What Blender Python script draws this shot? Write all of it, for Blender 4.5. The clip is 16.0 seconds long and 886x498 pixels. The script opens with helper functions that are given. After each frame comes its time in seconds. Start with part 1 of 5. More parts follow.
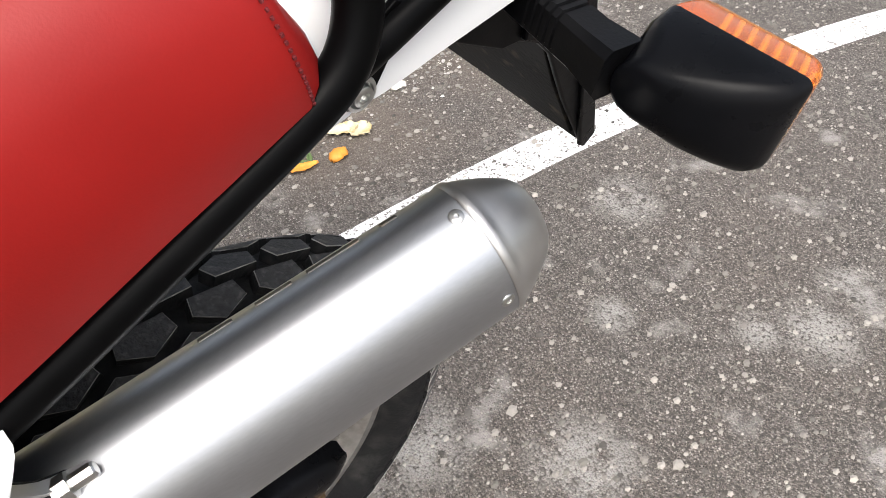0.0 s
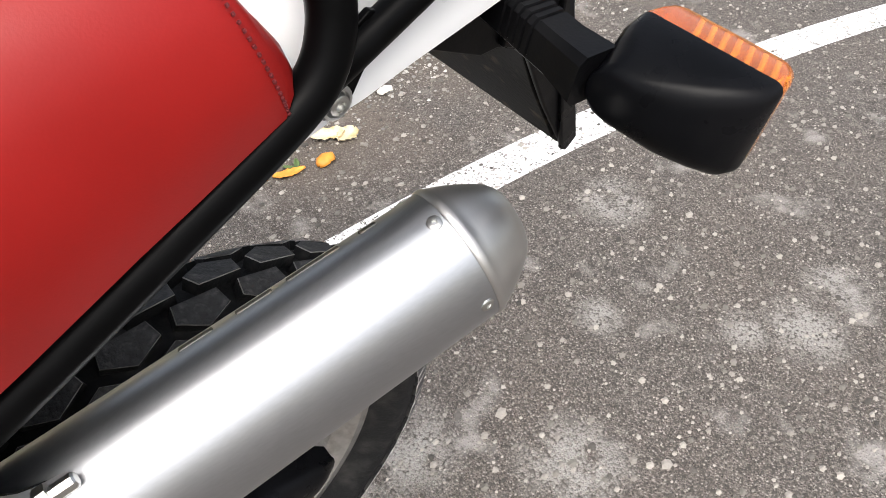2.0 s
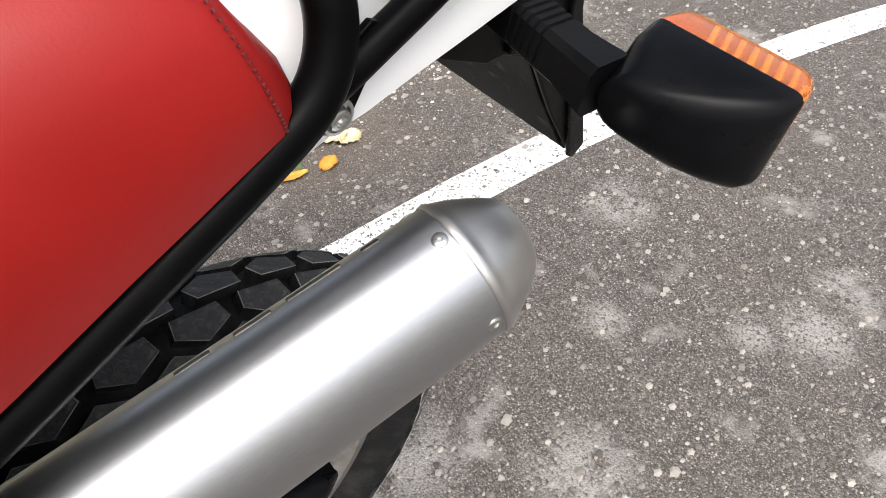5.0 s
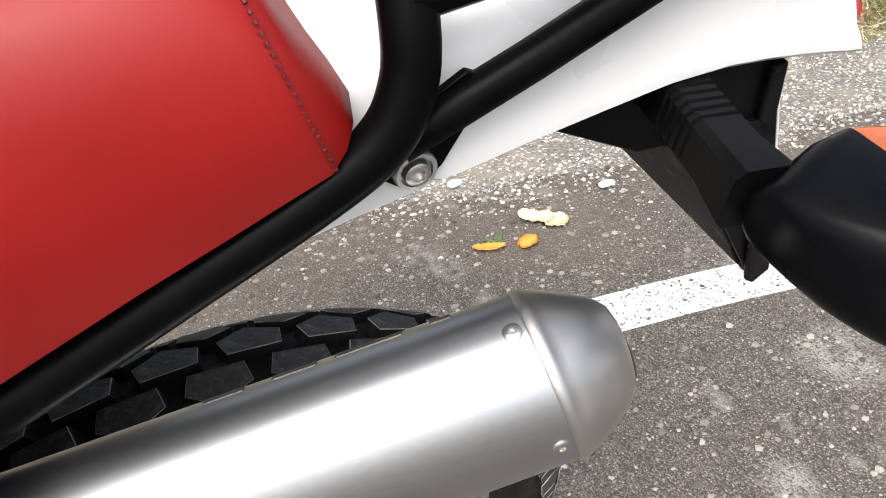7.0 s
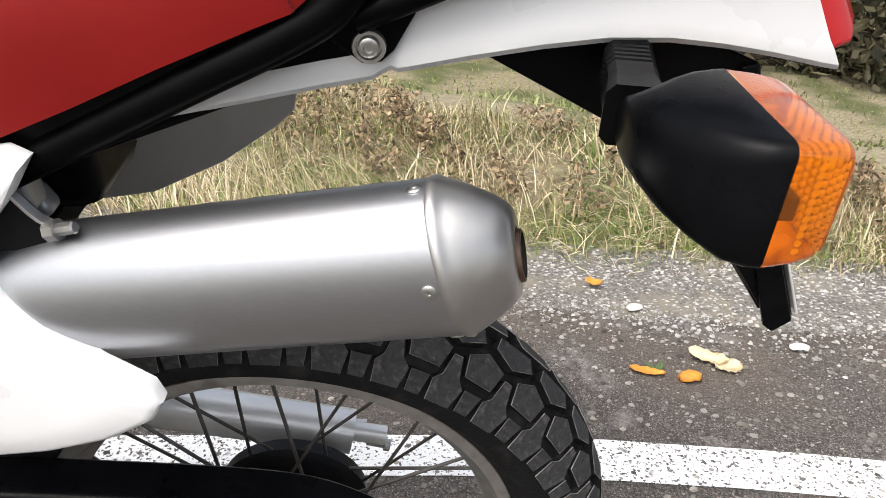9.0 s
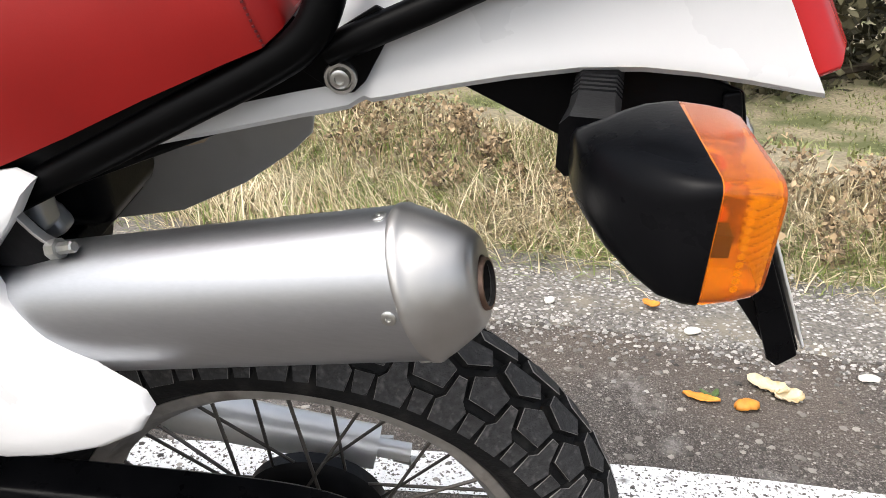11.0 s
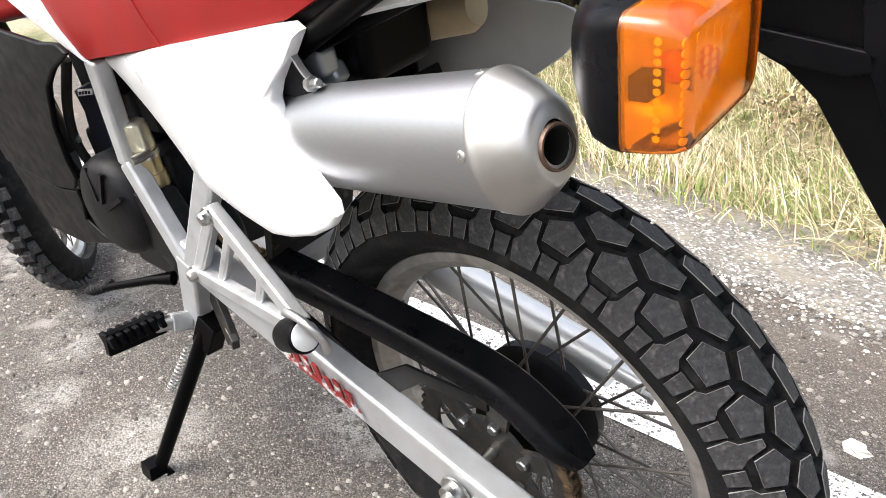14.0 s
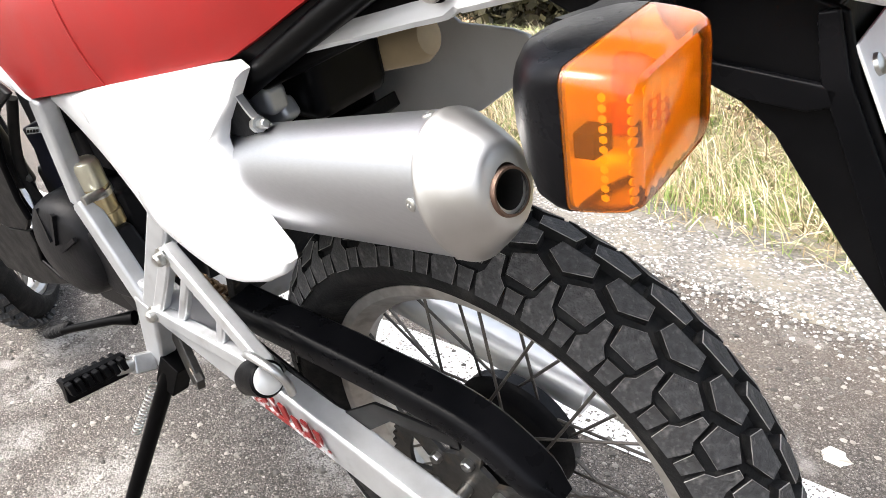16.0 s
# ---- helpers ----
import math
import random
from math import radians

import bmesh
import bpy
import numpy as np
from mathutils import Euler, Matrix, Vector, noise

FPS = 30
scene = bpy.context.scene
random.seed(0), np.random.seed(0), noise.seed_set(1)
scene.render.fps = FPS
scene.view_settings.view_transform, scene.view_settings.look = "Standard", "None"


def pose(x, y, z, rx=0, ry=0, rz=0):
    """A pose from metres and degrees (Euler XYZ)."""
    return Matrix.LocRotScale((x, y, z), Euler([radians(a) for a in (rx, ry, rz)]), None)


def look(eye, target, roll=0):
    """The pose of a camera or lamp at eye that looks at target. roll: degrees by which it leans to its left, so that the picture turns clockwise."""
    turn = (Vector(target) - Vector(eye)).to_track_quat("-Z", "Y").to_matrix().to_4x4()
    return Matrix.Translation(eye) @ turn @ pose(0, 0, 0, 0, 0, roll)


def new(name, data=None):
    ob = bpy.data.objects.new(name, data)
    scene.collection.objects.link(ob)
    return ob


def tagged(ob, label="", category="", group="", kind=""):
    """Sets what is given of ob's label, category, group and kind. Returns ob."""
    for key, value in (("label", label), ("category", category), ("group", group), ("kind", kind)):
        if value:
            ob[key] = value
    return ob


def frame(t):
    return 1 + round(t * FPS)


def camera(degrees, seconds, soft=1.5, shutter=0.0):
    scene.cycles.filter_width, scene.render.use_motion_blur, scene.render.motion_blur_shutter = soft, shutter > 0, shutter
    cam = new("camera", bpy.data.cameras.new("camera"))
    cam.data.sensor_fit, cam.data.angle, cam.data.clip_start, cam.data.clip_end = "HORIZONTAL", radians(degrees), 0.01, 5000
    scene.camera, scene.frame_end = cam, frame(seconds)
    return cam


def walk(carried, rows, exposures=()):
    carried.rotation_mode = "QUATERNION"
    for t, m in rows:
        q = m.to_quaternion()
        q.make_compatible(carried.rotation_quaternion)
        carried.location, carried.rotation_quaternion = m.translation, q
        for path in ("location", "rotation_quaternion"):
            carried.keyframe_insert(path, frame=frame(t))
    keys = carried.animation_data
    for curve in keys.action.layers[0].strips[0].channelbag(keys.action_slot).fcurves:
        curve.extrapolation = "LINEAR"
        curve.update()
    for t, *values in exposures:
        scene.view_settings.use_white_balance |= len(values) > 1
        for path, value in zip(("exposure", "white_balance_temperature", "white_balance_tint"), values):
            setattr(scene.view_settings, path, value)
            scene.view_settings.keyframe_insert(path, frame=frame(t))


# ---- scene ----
cam = camera(62.434, 16.0, soft=0.7, shutter=0.0)
ROWS = [
    (0.0, -0.0665, -0.4666, 1.0445, 44.911, -1.007, -45.321),
    (0.5, -0.0671, -0.4686, 1.0483, 45.264, -1.092, -45.623),
    (1.0, -0.0674, -0.4713, 1.0493, 45.139, -0.932, -45.957),
    (1.5, -0.0658, -0.4728, 1.0505, 45.258, -0.736, -46.068),
    (2.0, -0.0632, -0.4718, 1.0480, 45.163, -0.978, -46.358),
    (2.5, -0.0600, -0.4663, 1.0490, 45.120, -0.740, -46.204),
    (3.0, -0.0559, -0.4634, 1.0462, 45.166, -0.744, -46.352),
    (5.5, -0.0495, -0.4596, 1.0444, 45.077, -0.526, -46.275),
    (6.0, -0.0271, -0.4673, 1.0547, 45.764, -0.195, -41.252),
    (6.5, -0.0002, -0.4587, 1.0513, 47.944, 2.645, -33.087),
    (7.0, 0.0162, -0.4713, 1.0146, 51.668, 0.821, -25.141),
    (7.5, 0.0524, -0.5751, 1.0116, 56.586, -1.480, -13.915),
    (8.0, 0.1326, -0.6152, 0.9589, 59.890, 0.006, -3.116),
    (10.5, 0.1333, -0.6566, 0.9354, 64.610, -3.712, -0.913),
    (11.0, 0.1926, -0.6396, 0.9502, 64.448, -0.103, 4.380),
    (11.5, 0.2347, -0.6545, 0.9542, 66.070, 2.754, 13.239),
    (12.0, 0.3210, -0.7134, 0.9887, 63.674, 1.825, 24.741),
    (12.5, 0.3831, -0.6691, 0.9600, 62.903, 2.072, 34.793),
    (13.0, 0.4132, -0.6199, 0.9349, 62.901, 3.133, 40.526),
    (13.5, 0.4056, -0.6251, 0.9241, 63.787, 2.902, 42.067),
    (14.0, 0.4143, -0.6339, 0.9050, 63.141, 2.845, 41.371),
    (14.5, 0.4214, -0.6251, 0.8919, 62.696, 3.408, 39.885),
    (15.0, 0.4128, -0.6252, 0.8867, 62.147, 3.459, 39.718),
    (15.5, 0.4127, -0.6211, 0.8898, 62.524, 3.215, 39.253),
    (16.0, 0.4060, -0.6011, 0.9155, 63.786, 4.233, 38.669),
]
walk(cam, [(t, pose(x, y, z, rx, ry, rz)) for t, x, y, z, rx, ry, rz in ROWS], exposures=[(0.0, 1.06), (5.5, 1.06), (6.5, 1.22), (7.0, 1.12), (7.5, 0.88), (8.0, 0.8), (11.0, 0.88), (12.0, 1.0), (13.0, 1.0), (13.5, 1.1), (14.0, 1.6), (15.5, 1.85), (16.0, 1.75)])
# The motorcycle leans on its side stand; its own axes: x to the rear, y to its right, z up.
LEAN_DEG, SINK = 8.18, -0.0128
BIKE = pose(0, 0, SINK, LEAN_DEG, 0, 0)

# ---- light ----
world = bpy.data.worlds.new("sky")
scene.world = world
world.use_nodes = True
wn = world.node_tree
sky = wn.nodes.new("ShaderNodeTexSky")
sky.sky_type, sky.sun_disc = "NISHITA", False
SUN_UP, SUN_AZ = radians(57), radians(218)
sky.sun_elevation, sky.sun_rotation = SUN_UP, SUN_AZ
sky.air_density, sky.dust_density, sky.ozone_density = 1.0, 6.0, 0.6
pale = wn.nodes.new("ShaderNodeHueSaturation")
pale.inputs["Saturation"].default_value = 0.5
wn.links.new(sky.outputs[0], pale.inputs["Color"])
wn.links.new(pale.outputs[0], wn.nodes["Background"].inputs[0])
wn.nodes["Background"].inputs[1].default_value = 0.15
sun = new("sun", bpy.data.lights.new("sun", "SUN"))
sun.data.energy, sun.data.angle, sun.data.color = 0.65, radians(40), (1.0, 0.99, 0.975)
sun.matrix_world = look((0, 0, 0), (-math.sin(SUN_AZ) * math.cos(SUN_UP), -math.cos(SUN_AZ) * math.cos(SUN_UP), -math.sin(SUN_UP)))
sun.location = (0, 0, 8)


# ---- materials ----
def material(name, base, rough=0.5, metal=0.0, spread=0.0, scale=30.0, bump=0.0, bump_scale=200.0, stretch=(1, 1, 1), second=None,
             second_scale=4.0, second_edge=(0.45, 0.65), rough_spread=0.0, specular=0.5, coords="Object"):
    """A surface with fine variation of its colour, larger stains of a second colour, and relief."""
    m = bpy.data.materials.new(name)
    m.use_nodes = True
    n, link = m.node_tree.nodes, m.node_tree.links.new
    b = n["Principled BSDF"]
    b.inputs["Roughness"].default_value, b.inputs["Metallic"].default_value = rough, metal
    b.inputs["Specular IOR Level"].default_value = specular
    tc = n.new("ShaderNodeTexCoord")
    mp = n.new("ShaderNodeMapping")
    mp.inputs["Scale"].default_value = stretch
    link(tc.outputs[coords], mp.inputs[0])

    def noisy(s, detail=6.0):
        t = n.new("ShaderNodeTexNoise")
        t.inputs["Scale"].default_value, t.inputs["Detail"].default_value = s, detail
        link(mp.outputs[0], t.inputs["Vector"])
        return t.outputs["Fac"]

    def ramp(fac, low, high):
        r = n.new("ShaderNodeMapRange")
        r.inputs["From Min"].default_value, r.inputs["From Max"].default_value = low, high
        link(fac, r.inputs["Value"])
        return r.outputs[0]

    def mix(fac, a, c):
        x = n.new("ShaderNodeMix")
        x.data_type = "RGBA"
        link(fac, x.inputs["Factor"])
        for sock, v in ((x.inputs["A"], a), (x.inputs["B"], c)):
            if isinstance(v, tuple):
                sock.default_value = (*v, 1)
            else:
                link(v, sock)
        return x.outputs["Result"]

    fine = noisy(scale)
    col = mix(ramp(fine, 0.3, 0.7), tuple(max(0, c * (1 - spread)) for c in base), tuple(min(1, c * (1 + spread)) for c in base))
    if second:
        col = mix(ramp(noisy(second_scale, 5.0), *second_edge), col, second)
    link(col, b.inputs["Base Color"])
    if rough_spread:
        r = n.new("ShaderNodeMapRange")
        r.inputs["From Min"].default_value, r.inputs["From Max"].default_value = 0.3, 0.7
        r.inputs["To Min"].default_value, r.inputs["To Max"].default_value = max(0.02, rough - rough_spread), min(1, rough + rough_spread)
        link(fine, r.inputs["Value"])
        link(r.outputs[0], b.inputs["Roughness"])
    if bump:
        bp = n.new("ShaderNodeBump")
        bp.inputs["Strength"].default_value, bp.inputs["Distance"].default_value = bump, 0.002
        link(noisy(bump_scale, 4.0), bp.inputs["Height"])
        link(bp.outputs[0], b.inputs["Normal"])
    return m


RED_VINYL = material("red_vinyl", (0.235, 0.004, 0.003), 0.52, 0, 0.10, 14, 0.05, 900, rough_spread=0.05, specular=0.34)
WHITE_PLASTIC = material("white_plastic", (0.635, 0.64, 0.645), 0.3, 0, 0.03, 9, 0.04, 60, second=(0.595, 0.592, 0.58), second_scale=7, second_edge=(0.6, 0.85), rough_spread=0.08)
BRUSHED = material("brushed_steel", (0.445, 0.458, 0.480), 0.385, 1, 0.035, 700, 0.0, 120, stretch=(0.03, 1.0, 1.0))
CAP_STEEL = material("satin_cap_steel", (0.50, 0.495, 0.485), 0.42, 1, 0.05, 70, 0.02, 220, second=(0.42, 0.40, 0.38), second_scale=9, second_edge=(0.5, 0.8), rough_spread=0.05)
BURNT = material("burnt_steel", (0.20, 0.13, 0.10), 0.5, 1, 0.3, 90, 0.2, 240, second=(0.08, 0.06, 0.05), second_scale=40)
SOOT = material("soot", (0.012, 0.011, 0.010), 0.9, 0, 0.3, 60)
BLACK_PAINT = material("black_painted_tube", (0.0018, 0.0018, 0.002), 0.36, 0, 0.2, 50, 0.03, 150, rough_spread=0.08, specular=0.05)
BLACK_PLASTIC = material("black_plastic", (0.0025, 0.0026, 0.0031), 0.38, 0, 0.2, 40, 0.05, 500, second=(0.005, 0.005, 0.0056), second_scale=9, rough_spread=0.08, specular=0.08)
DIRTY_BLACK = material("muddy_black_plastic", (0.006, 0.006, 0.006), 0.6, 0, 0.3, 40, 0.3, 200, second=(0.10, 0.08, 0.055), second_scale=45, second_edge=(0.58, 0.75), specular=0.15)
RUBBER = material("tyre_rubber", (0.009, 0.009, 0.0095), 0.75, 0, 0.3, 60, 0.5, 260, second=(0.035, 0.034, 0.032), second_scale=38, second_edge=(0.5, 0.8), rough_spread=0.1, specular=0.2)
SILVER = material("silver_painted_steel", (0.50, 0.51, 0.52), 0.4, 0.55, 0.08, 40, 0.08, 160, second=(0.30, 0.29, 0.28), second_scale=22, second_edge=(0.6, 0.82), rough_spread=0.08)
ALLOY = material("cast_alloy", (0.55, 0.55, 0.55), 0.38, 0.9, 0.12, 60, 0.15, 260, second=(0.22, 0.20, 0.18), second_scale=30, second_edge=(0.6, 0.8))
RIM_ALLOY = material("worn_rim_alloy", (0.52, 0.51, 0.49), 0.42, 0.9, 0.15, 60, 0.12, 200, second=(0.28, 0.25, 0.22), second_scale=35, second_edge=(0.55, 0.8))
ZINC = material("zinc_bolt", (0.52, 0.52, 0.50), 0.32, 1, 0.15, 120, 0.1, 300, second=(0.25, 0.2, 0.15), second_scale=60, second_edge=(0.6, 0.8))
SPOKE_STEEL = material("dull_spoke_steel", (0.12, 0.11, 0.10), 0.5, 0.7, 0.2, 80)
GREASY = material("greasy_chain", (0.09, 0.062, 0.038), 0.5, 0.7, 0.4, 90, 0.3, 300, second=(0.18, 0.12, 0.07), second_scale=60)
ENGINE_BLACK = material("black_engine_paint", (0.007, 0.007, 0.008), 0.45, 0.1, 0.3, 40, 0.2, 160, second=(0.016, 0.015, 0.014), second_scale=18, second_edge=(0.6, 0.85), specular=0.16)
GOLD = material("gold_anodised", (0.46, 0.38, 0.22), 0.36, 0.8, 0.1, 60, 0.05, 200)
PALE_GOLD = material("pale_gold_anodised", (0.62, 0.60, 0.48), 0.36, 0.8, 0.1, 60, 0.05, 200)
TAN = material("tan_plastic", (0.42, 0.33, 0.20), 0.55, 0, 0.15, 20, 0.1, 150)
# white plastic turned grey: the shade on the panel's inner side is in the colour
SHADED_WHITE = material("shaded_white_plastic", (0.55, 0.55, 0.54), 0.5, 0, 0.06, 12, 0.06, 150, second=(0.40, 0.39, 0.37), second_scale=9, second_edge=(0.55, 0.8))
RED_DECAL = material("worn_red_decal", (0.20, 0.012, 0.012), 0.45, 0, 0.2, 50, second=(0.5, 0.5, 0.5), second_scale=60, second_edge=(0.55, 0.62))
BLUE_INK = material("dark_blue_ink", (0.03, 0.06, 0.14), 0.4, 0, 0.1, 40)
BLUE_BLACK = material("blue_black_plastic", (0.006, 0.007, 0.016), 0.5, 0, 0.3, 40, 0.1, 200, specular=0.3)
PLATE_WHITE = material("reflective_plate_white", (0.74, 0.76, 0.78), 0.3, 0, 0.04, 60, second=(0.6, 0.6, 0.58), second_scale=18)
STITCH = material("dark_red_thread", (0.10, 0.004, 0.006), 0.7, 0, 0.1, 60)

SATIN_BLACK = material("satin_black_plastic", (0.0025, 0.0027, 0.0034), 0.30, 0, 0.2, 40, 0.04, 400, second=(0.006, 0.006, 0.007), second_scale=12, rough_spread=0.06, specular=0.08)
DARK_STEEL = material("oily_dark_steel", (0.06, 0.058, 0.055), 0.45, 0.7, 0.3, 60, 0.15, 250, second=(0.13, 0.10, 0.07), second_scale=40, second_edge=(0.55, 0.8))
TREAD_RUBBER = material("dusty_tread_rubber", (0.042, 0.042, 0.043), 0.72, 0, 0.45, 150, 0.9, 330, second=(0.14, 0.136, 0.13), second_scale=130, second_edge=(0.55, 0.82), rough_spread=0.12, specular=0.4)
DUSTY_RUBBER = material("dusty_rubber_edge", (0.24, 0.232, 0.22), 0.85, 0, 0.6, 60, 0.4, 300)
# whitened alloy: bright light on the silver right arm is put into the colour
BRIGHTENED_ALLOY = material("brightened_alloy", (0.80, 0.80, 0.79), 0.36, 0.5, 0.05, 40, 0.05, 160)


def lens_material(name, colour, rough):
    m = bpy.data.materials.new(name)
    m.use_nodes = True
    b = m.node_tree.nodes["Principled BSDF"]
    b.inputs["Base Color"].default_value = (*colour, 1)
    b.inputs["Roughness"].default_value = rough
    b.inputs["Transmission Weight"].default_value = 0.85
    b.inputs["IOR"].default_value = 1.45
    b.inputs["Coat Weight"].default_value = 0.4
    b.inputs["Coat Roughness"].default_value = 0.16
    return m


AMBER = lens_material("amber_lens", (1.0, 0.25, 0.0), 0.16)
RED_LENS = material("red_lens", (0.45, 0.01, 0.01), 0.18, 0, 0.1, 30)
REFLECTOR = material("reflector_foil", (0.95, 0.75, 0.4), 0.3, 0.3, 0.1, 60)


# ---- building blocks ----
def smooth_line(points, n=8):
    """A Catmull-Rom line through points."""
    p = [Vector(q) for q in points]
    p = [2 * p[0] - p[1]] + p + [2 * p[-1] - p[-2]]
    out = []
    for i in range(1, len(p) - 2):
        for k in range(n):
            t = k / n
            a, b, c, d = p[i - 1], p[i], p[i + 1], p[i + 2]
            out.append(0.5 * ((2 * b) + (c - a) * t + (2 * a - 5 * b + 4 * c - d) * t * t + (3 * b - a - 3 * c + d) * t ** 3))
    return out + [p[-2]]


def join(*geos):
    v, f = [], []
    for gv, gf in geos:
        k = len(v)
        v += [tuple(q) for q in gv]
        f += [tuple(i + k for i in face) for face in gf]
    return v, f


def moved(geo, m):
    return [tuple(m @ Vector(q)) for q in geo[0]], geo[1]


def loft(rings, caps=True):
    """Closed rings of the same count, skinned."""
    n, v, f = len(rings[0]), [], []
    for r in rings:
        v += [tuple(q) for q in r]
    for i in range(len(rings) - 1):
        for j in range(n):
            k = (j + 1) % n
            f.append((i * n + j, i * n + k, (i + 1) * n + k, (i + 1) * n + j))
    if caps:
        f.append(tuple(reversed(range(n))))
        f.append(tuple((len(rings) - 1) * n + j for j in range(n)))
    return v, f


def tube(points, r, sides=14, smooth=0, caps=True):
    """A round bar along points; r a number or one for each point."""
    p = smooth_line(points, smooth) if smooth else [Vector(q) for q in points]
    rs = r if isinstance(r, (list, tuple)) else [r] * len(p)
    rings, up = [], None
    for i, q in enumerate(p):
        d = (p[min(i + 1, len(p) - 1)] - p[max(i - 1, 0)]).normalized()
        if up is None:
            up = Vector((0, 0, 1)) if abs(d.z) < 0.9 else Vector((0, 1, 0))
        u = (up - d * up.dot(d)).normalized()
        up, w = u, d.cross(u)
        rings.append([q + rs[i] * (math.cos(a) * u + math.sin(a) * w) for a in (2 * math.pi * k / sides for k in range(sides))])
    return loft(rings, caps)


def lathe(origin, axis, profile, sides=24, caps=True):
    """Rings of (distance along axis, radius) round an axis."""
    d = Vector(axis).normalized()
    u = (Vector((0, 0, 1)) if abs(d.z) < 0.9 else Vector((1, 0, 0)))
    u = (u - d * u.dot(d)).normalized()
    w = d.cross(u)
    o = Vector(origin)
    return loft([[o + d * s + r * (math.cos(a) * u + math.sin(a) * w) for a in (2 * math.pi * k / sides for k in range(sides))] for s, r in profile], caps)


def box(lo, hi):
    (a, b, c), (d, e, g) = lo, hi
    v = [(a, b, c), (d, b, c), (d, e, c), (a, e, c), (a, b, g), (d, b, g), (d, e, g), (a, e, g)]
    return v, [(3, 2, 1, 0), (4, 5, 6, 7), (0, 1, 5, 4), (1, 2, 6, 5), (2, 3, 7, 6), (3, 0, 4, 7)]


def beam(a, b, wide, tall, taper=1.0):
    """A square bar from a to b; wide across y, tall across the rest."""
    a, b = Vector(a), Vector(b)
    d = (b - a).normalized()
    y = Vector((0, 1, 0))
    y = (y - d * y.dot(d)).normalized()
    z = d.cross(y)
    return loft([[q + y * (sy * wide / 2 * k) + z * (sz * tall / 2 * k) for sy, sz in ((-1, -1), (1, -1), (1, 1), (-1, 1))] for q, k in ((a, 1.0), (b, taper))])


def plate(outline, y0, y1):
    """A sheet cut to an outline in x and z, between two depths (numbers, or functions of x and z)."""
    g0 = y0 if callable(y0) else (lambda x, z: y0)
    g1 = y1 if callable(y1) else (lambda x, z: y1)
    return loft([[(x, g0(x, z), z) for x, z in outline], [(x, g1(x, z), z) for x, z in outline]])


def part(name, geo, mat, parent=None, label="", bevel=0.0, sharp=40, segments=2, thick=0.0):
    """Links geo as one mesh object under parent."""
    me = bpy.data.meshes.new(name)
    me.from_pydata([tuple(q) for q in geo[0]], [], geo[1])
    me.validate()
    bm = bmesh.new()
    bm.from_mesh(me)
    bmesh.ops.recalc_face_normals(bm, faces=bm.faces)
    bm.to_mesh(me)
    bm.free()
    me.polygons.foreach_set("use_smooth", [True] * len(me.polygons))
    me.set_sharp_from_angle(angle=radians(sharp))
    me.materials.append(mat)
    ob = new(name, me)
    ob.parent = parent
    if thick:
        s = ob.modifiers.new("thickness", "SOLIDIFY")
        s.thickness, s.offset = thick, 0
    if bevel:
        b = ob.modifiers.new("edges", "BEVEL")
        b.width, b.segments, b.limit_method, b.angle_limit = bevel, segments, "ANGLE", radians(35)
        b.harden_normals = True
    return tagged(ob, label) if label else ob


# ---- ground ----
def line_y(x):
    """The middle of the painted line, which bends gently away."""
    return 0.392 - 0.078 * max(0.0, x - 0.1) ** 2 + 0.01 * min(0.0, x)


def road_edge(x):
    return 1.03 - 0.12 * (x - 0.2) + 0.05 * noise.noise((x * 1.7, 3.1, 0)) + 0.03 * noise.noise((x * 6, 9.1, 0)) if abs(x) < 4 else 1.03 - 0.12 * max(-4, min(4, x))


def crest(x):
    """Where the overgrown verge ends and the field falls away."""
    return max(1.65, min(3.1, 2.45 - 0.40 * x))


def ground_height(x, y):
    """The verge: a low bank behind the gravel, then a field that falls away."""
    k = max(0.0, min(1.0, (y - 1.15) / 1.2))
    bank = 0.09 * k * k * (3 - 2 * k)
    k2 = max(0.0, min(1.0, (y - crest(x) - 0.15) / 2.4))
    k2 = k2 * k2 * (3 - 2 * k2)
    return -0.012 + bank - 0.75 * k2 + (0.03 * noise.noise((x * 1.3, y * 1.3, 0)) * k if y < 60 else 0)


def grid(xs, ys, height):
    v = [(x, y, height(x, y)) for y in ys for x in xs]
    n = len(xs)
    return v, [(j * n + i, j * n + i + 1, (j + 1) * n + i + 1, (j + 1) * n + i) for j in range(len(ys) - 1) for i in range(n - 1)]


ASPHALT = bpy.data.materials.new("old_asphalt")


STAINS = [(-0.73, -0.25, 0.10), (-1.3, -0.04, 0.07), (-0.45, 0.05, 0.07), (-1.01, -0.29, 0.05), (-1.17, -0.18, 0.06), (1.08, 0.08, 0.06), (0.79, -0.09, 0.035), (1.03, -0.38, 0.06), (1.18, -0.38, 0.05), (0.51, -0.24, 0.07), (0.34, -0.02, 0.07), (0.95, -0.3, 0.035)]


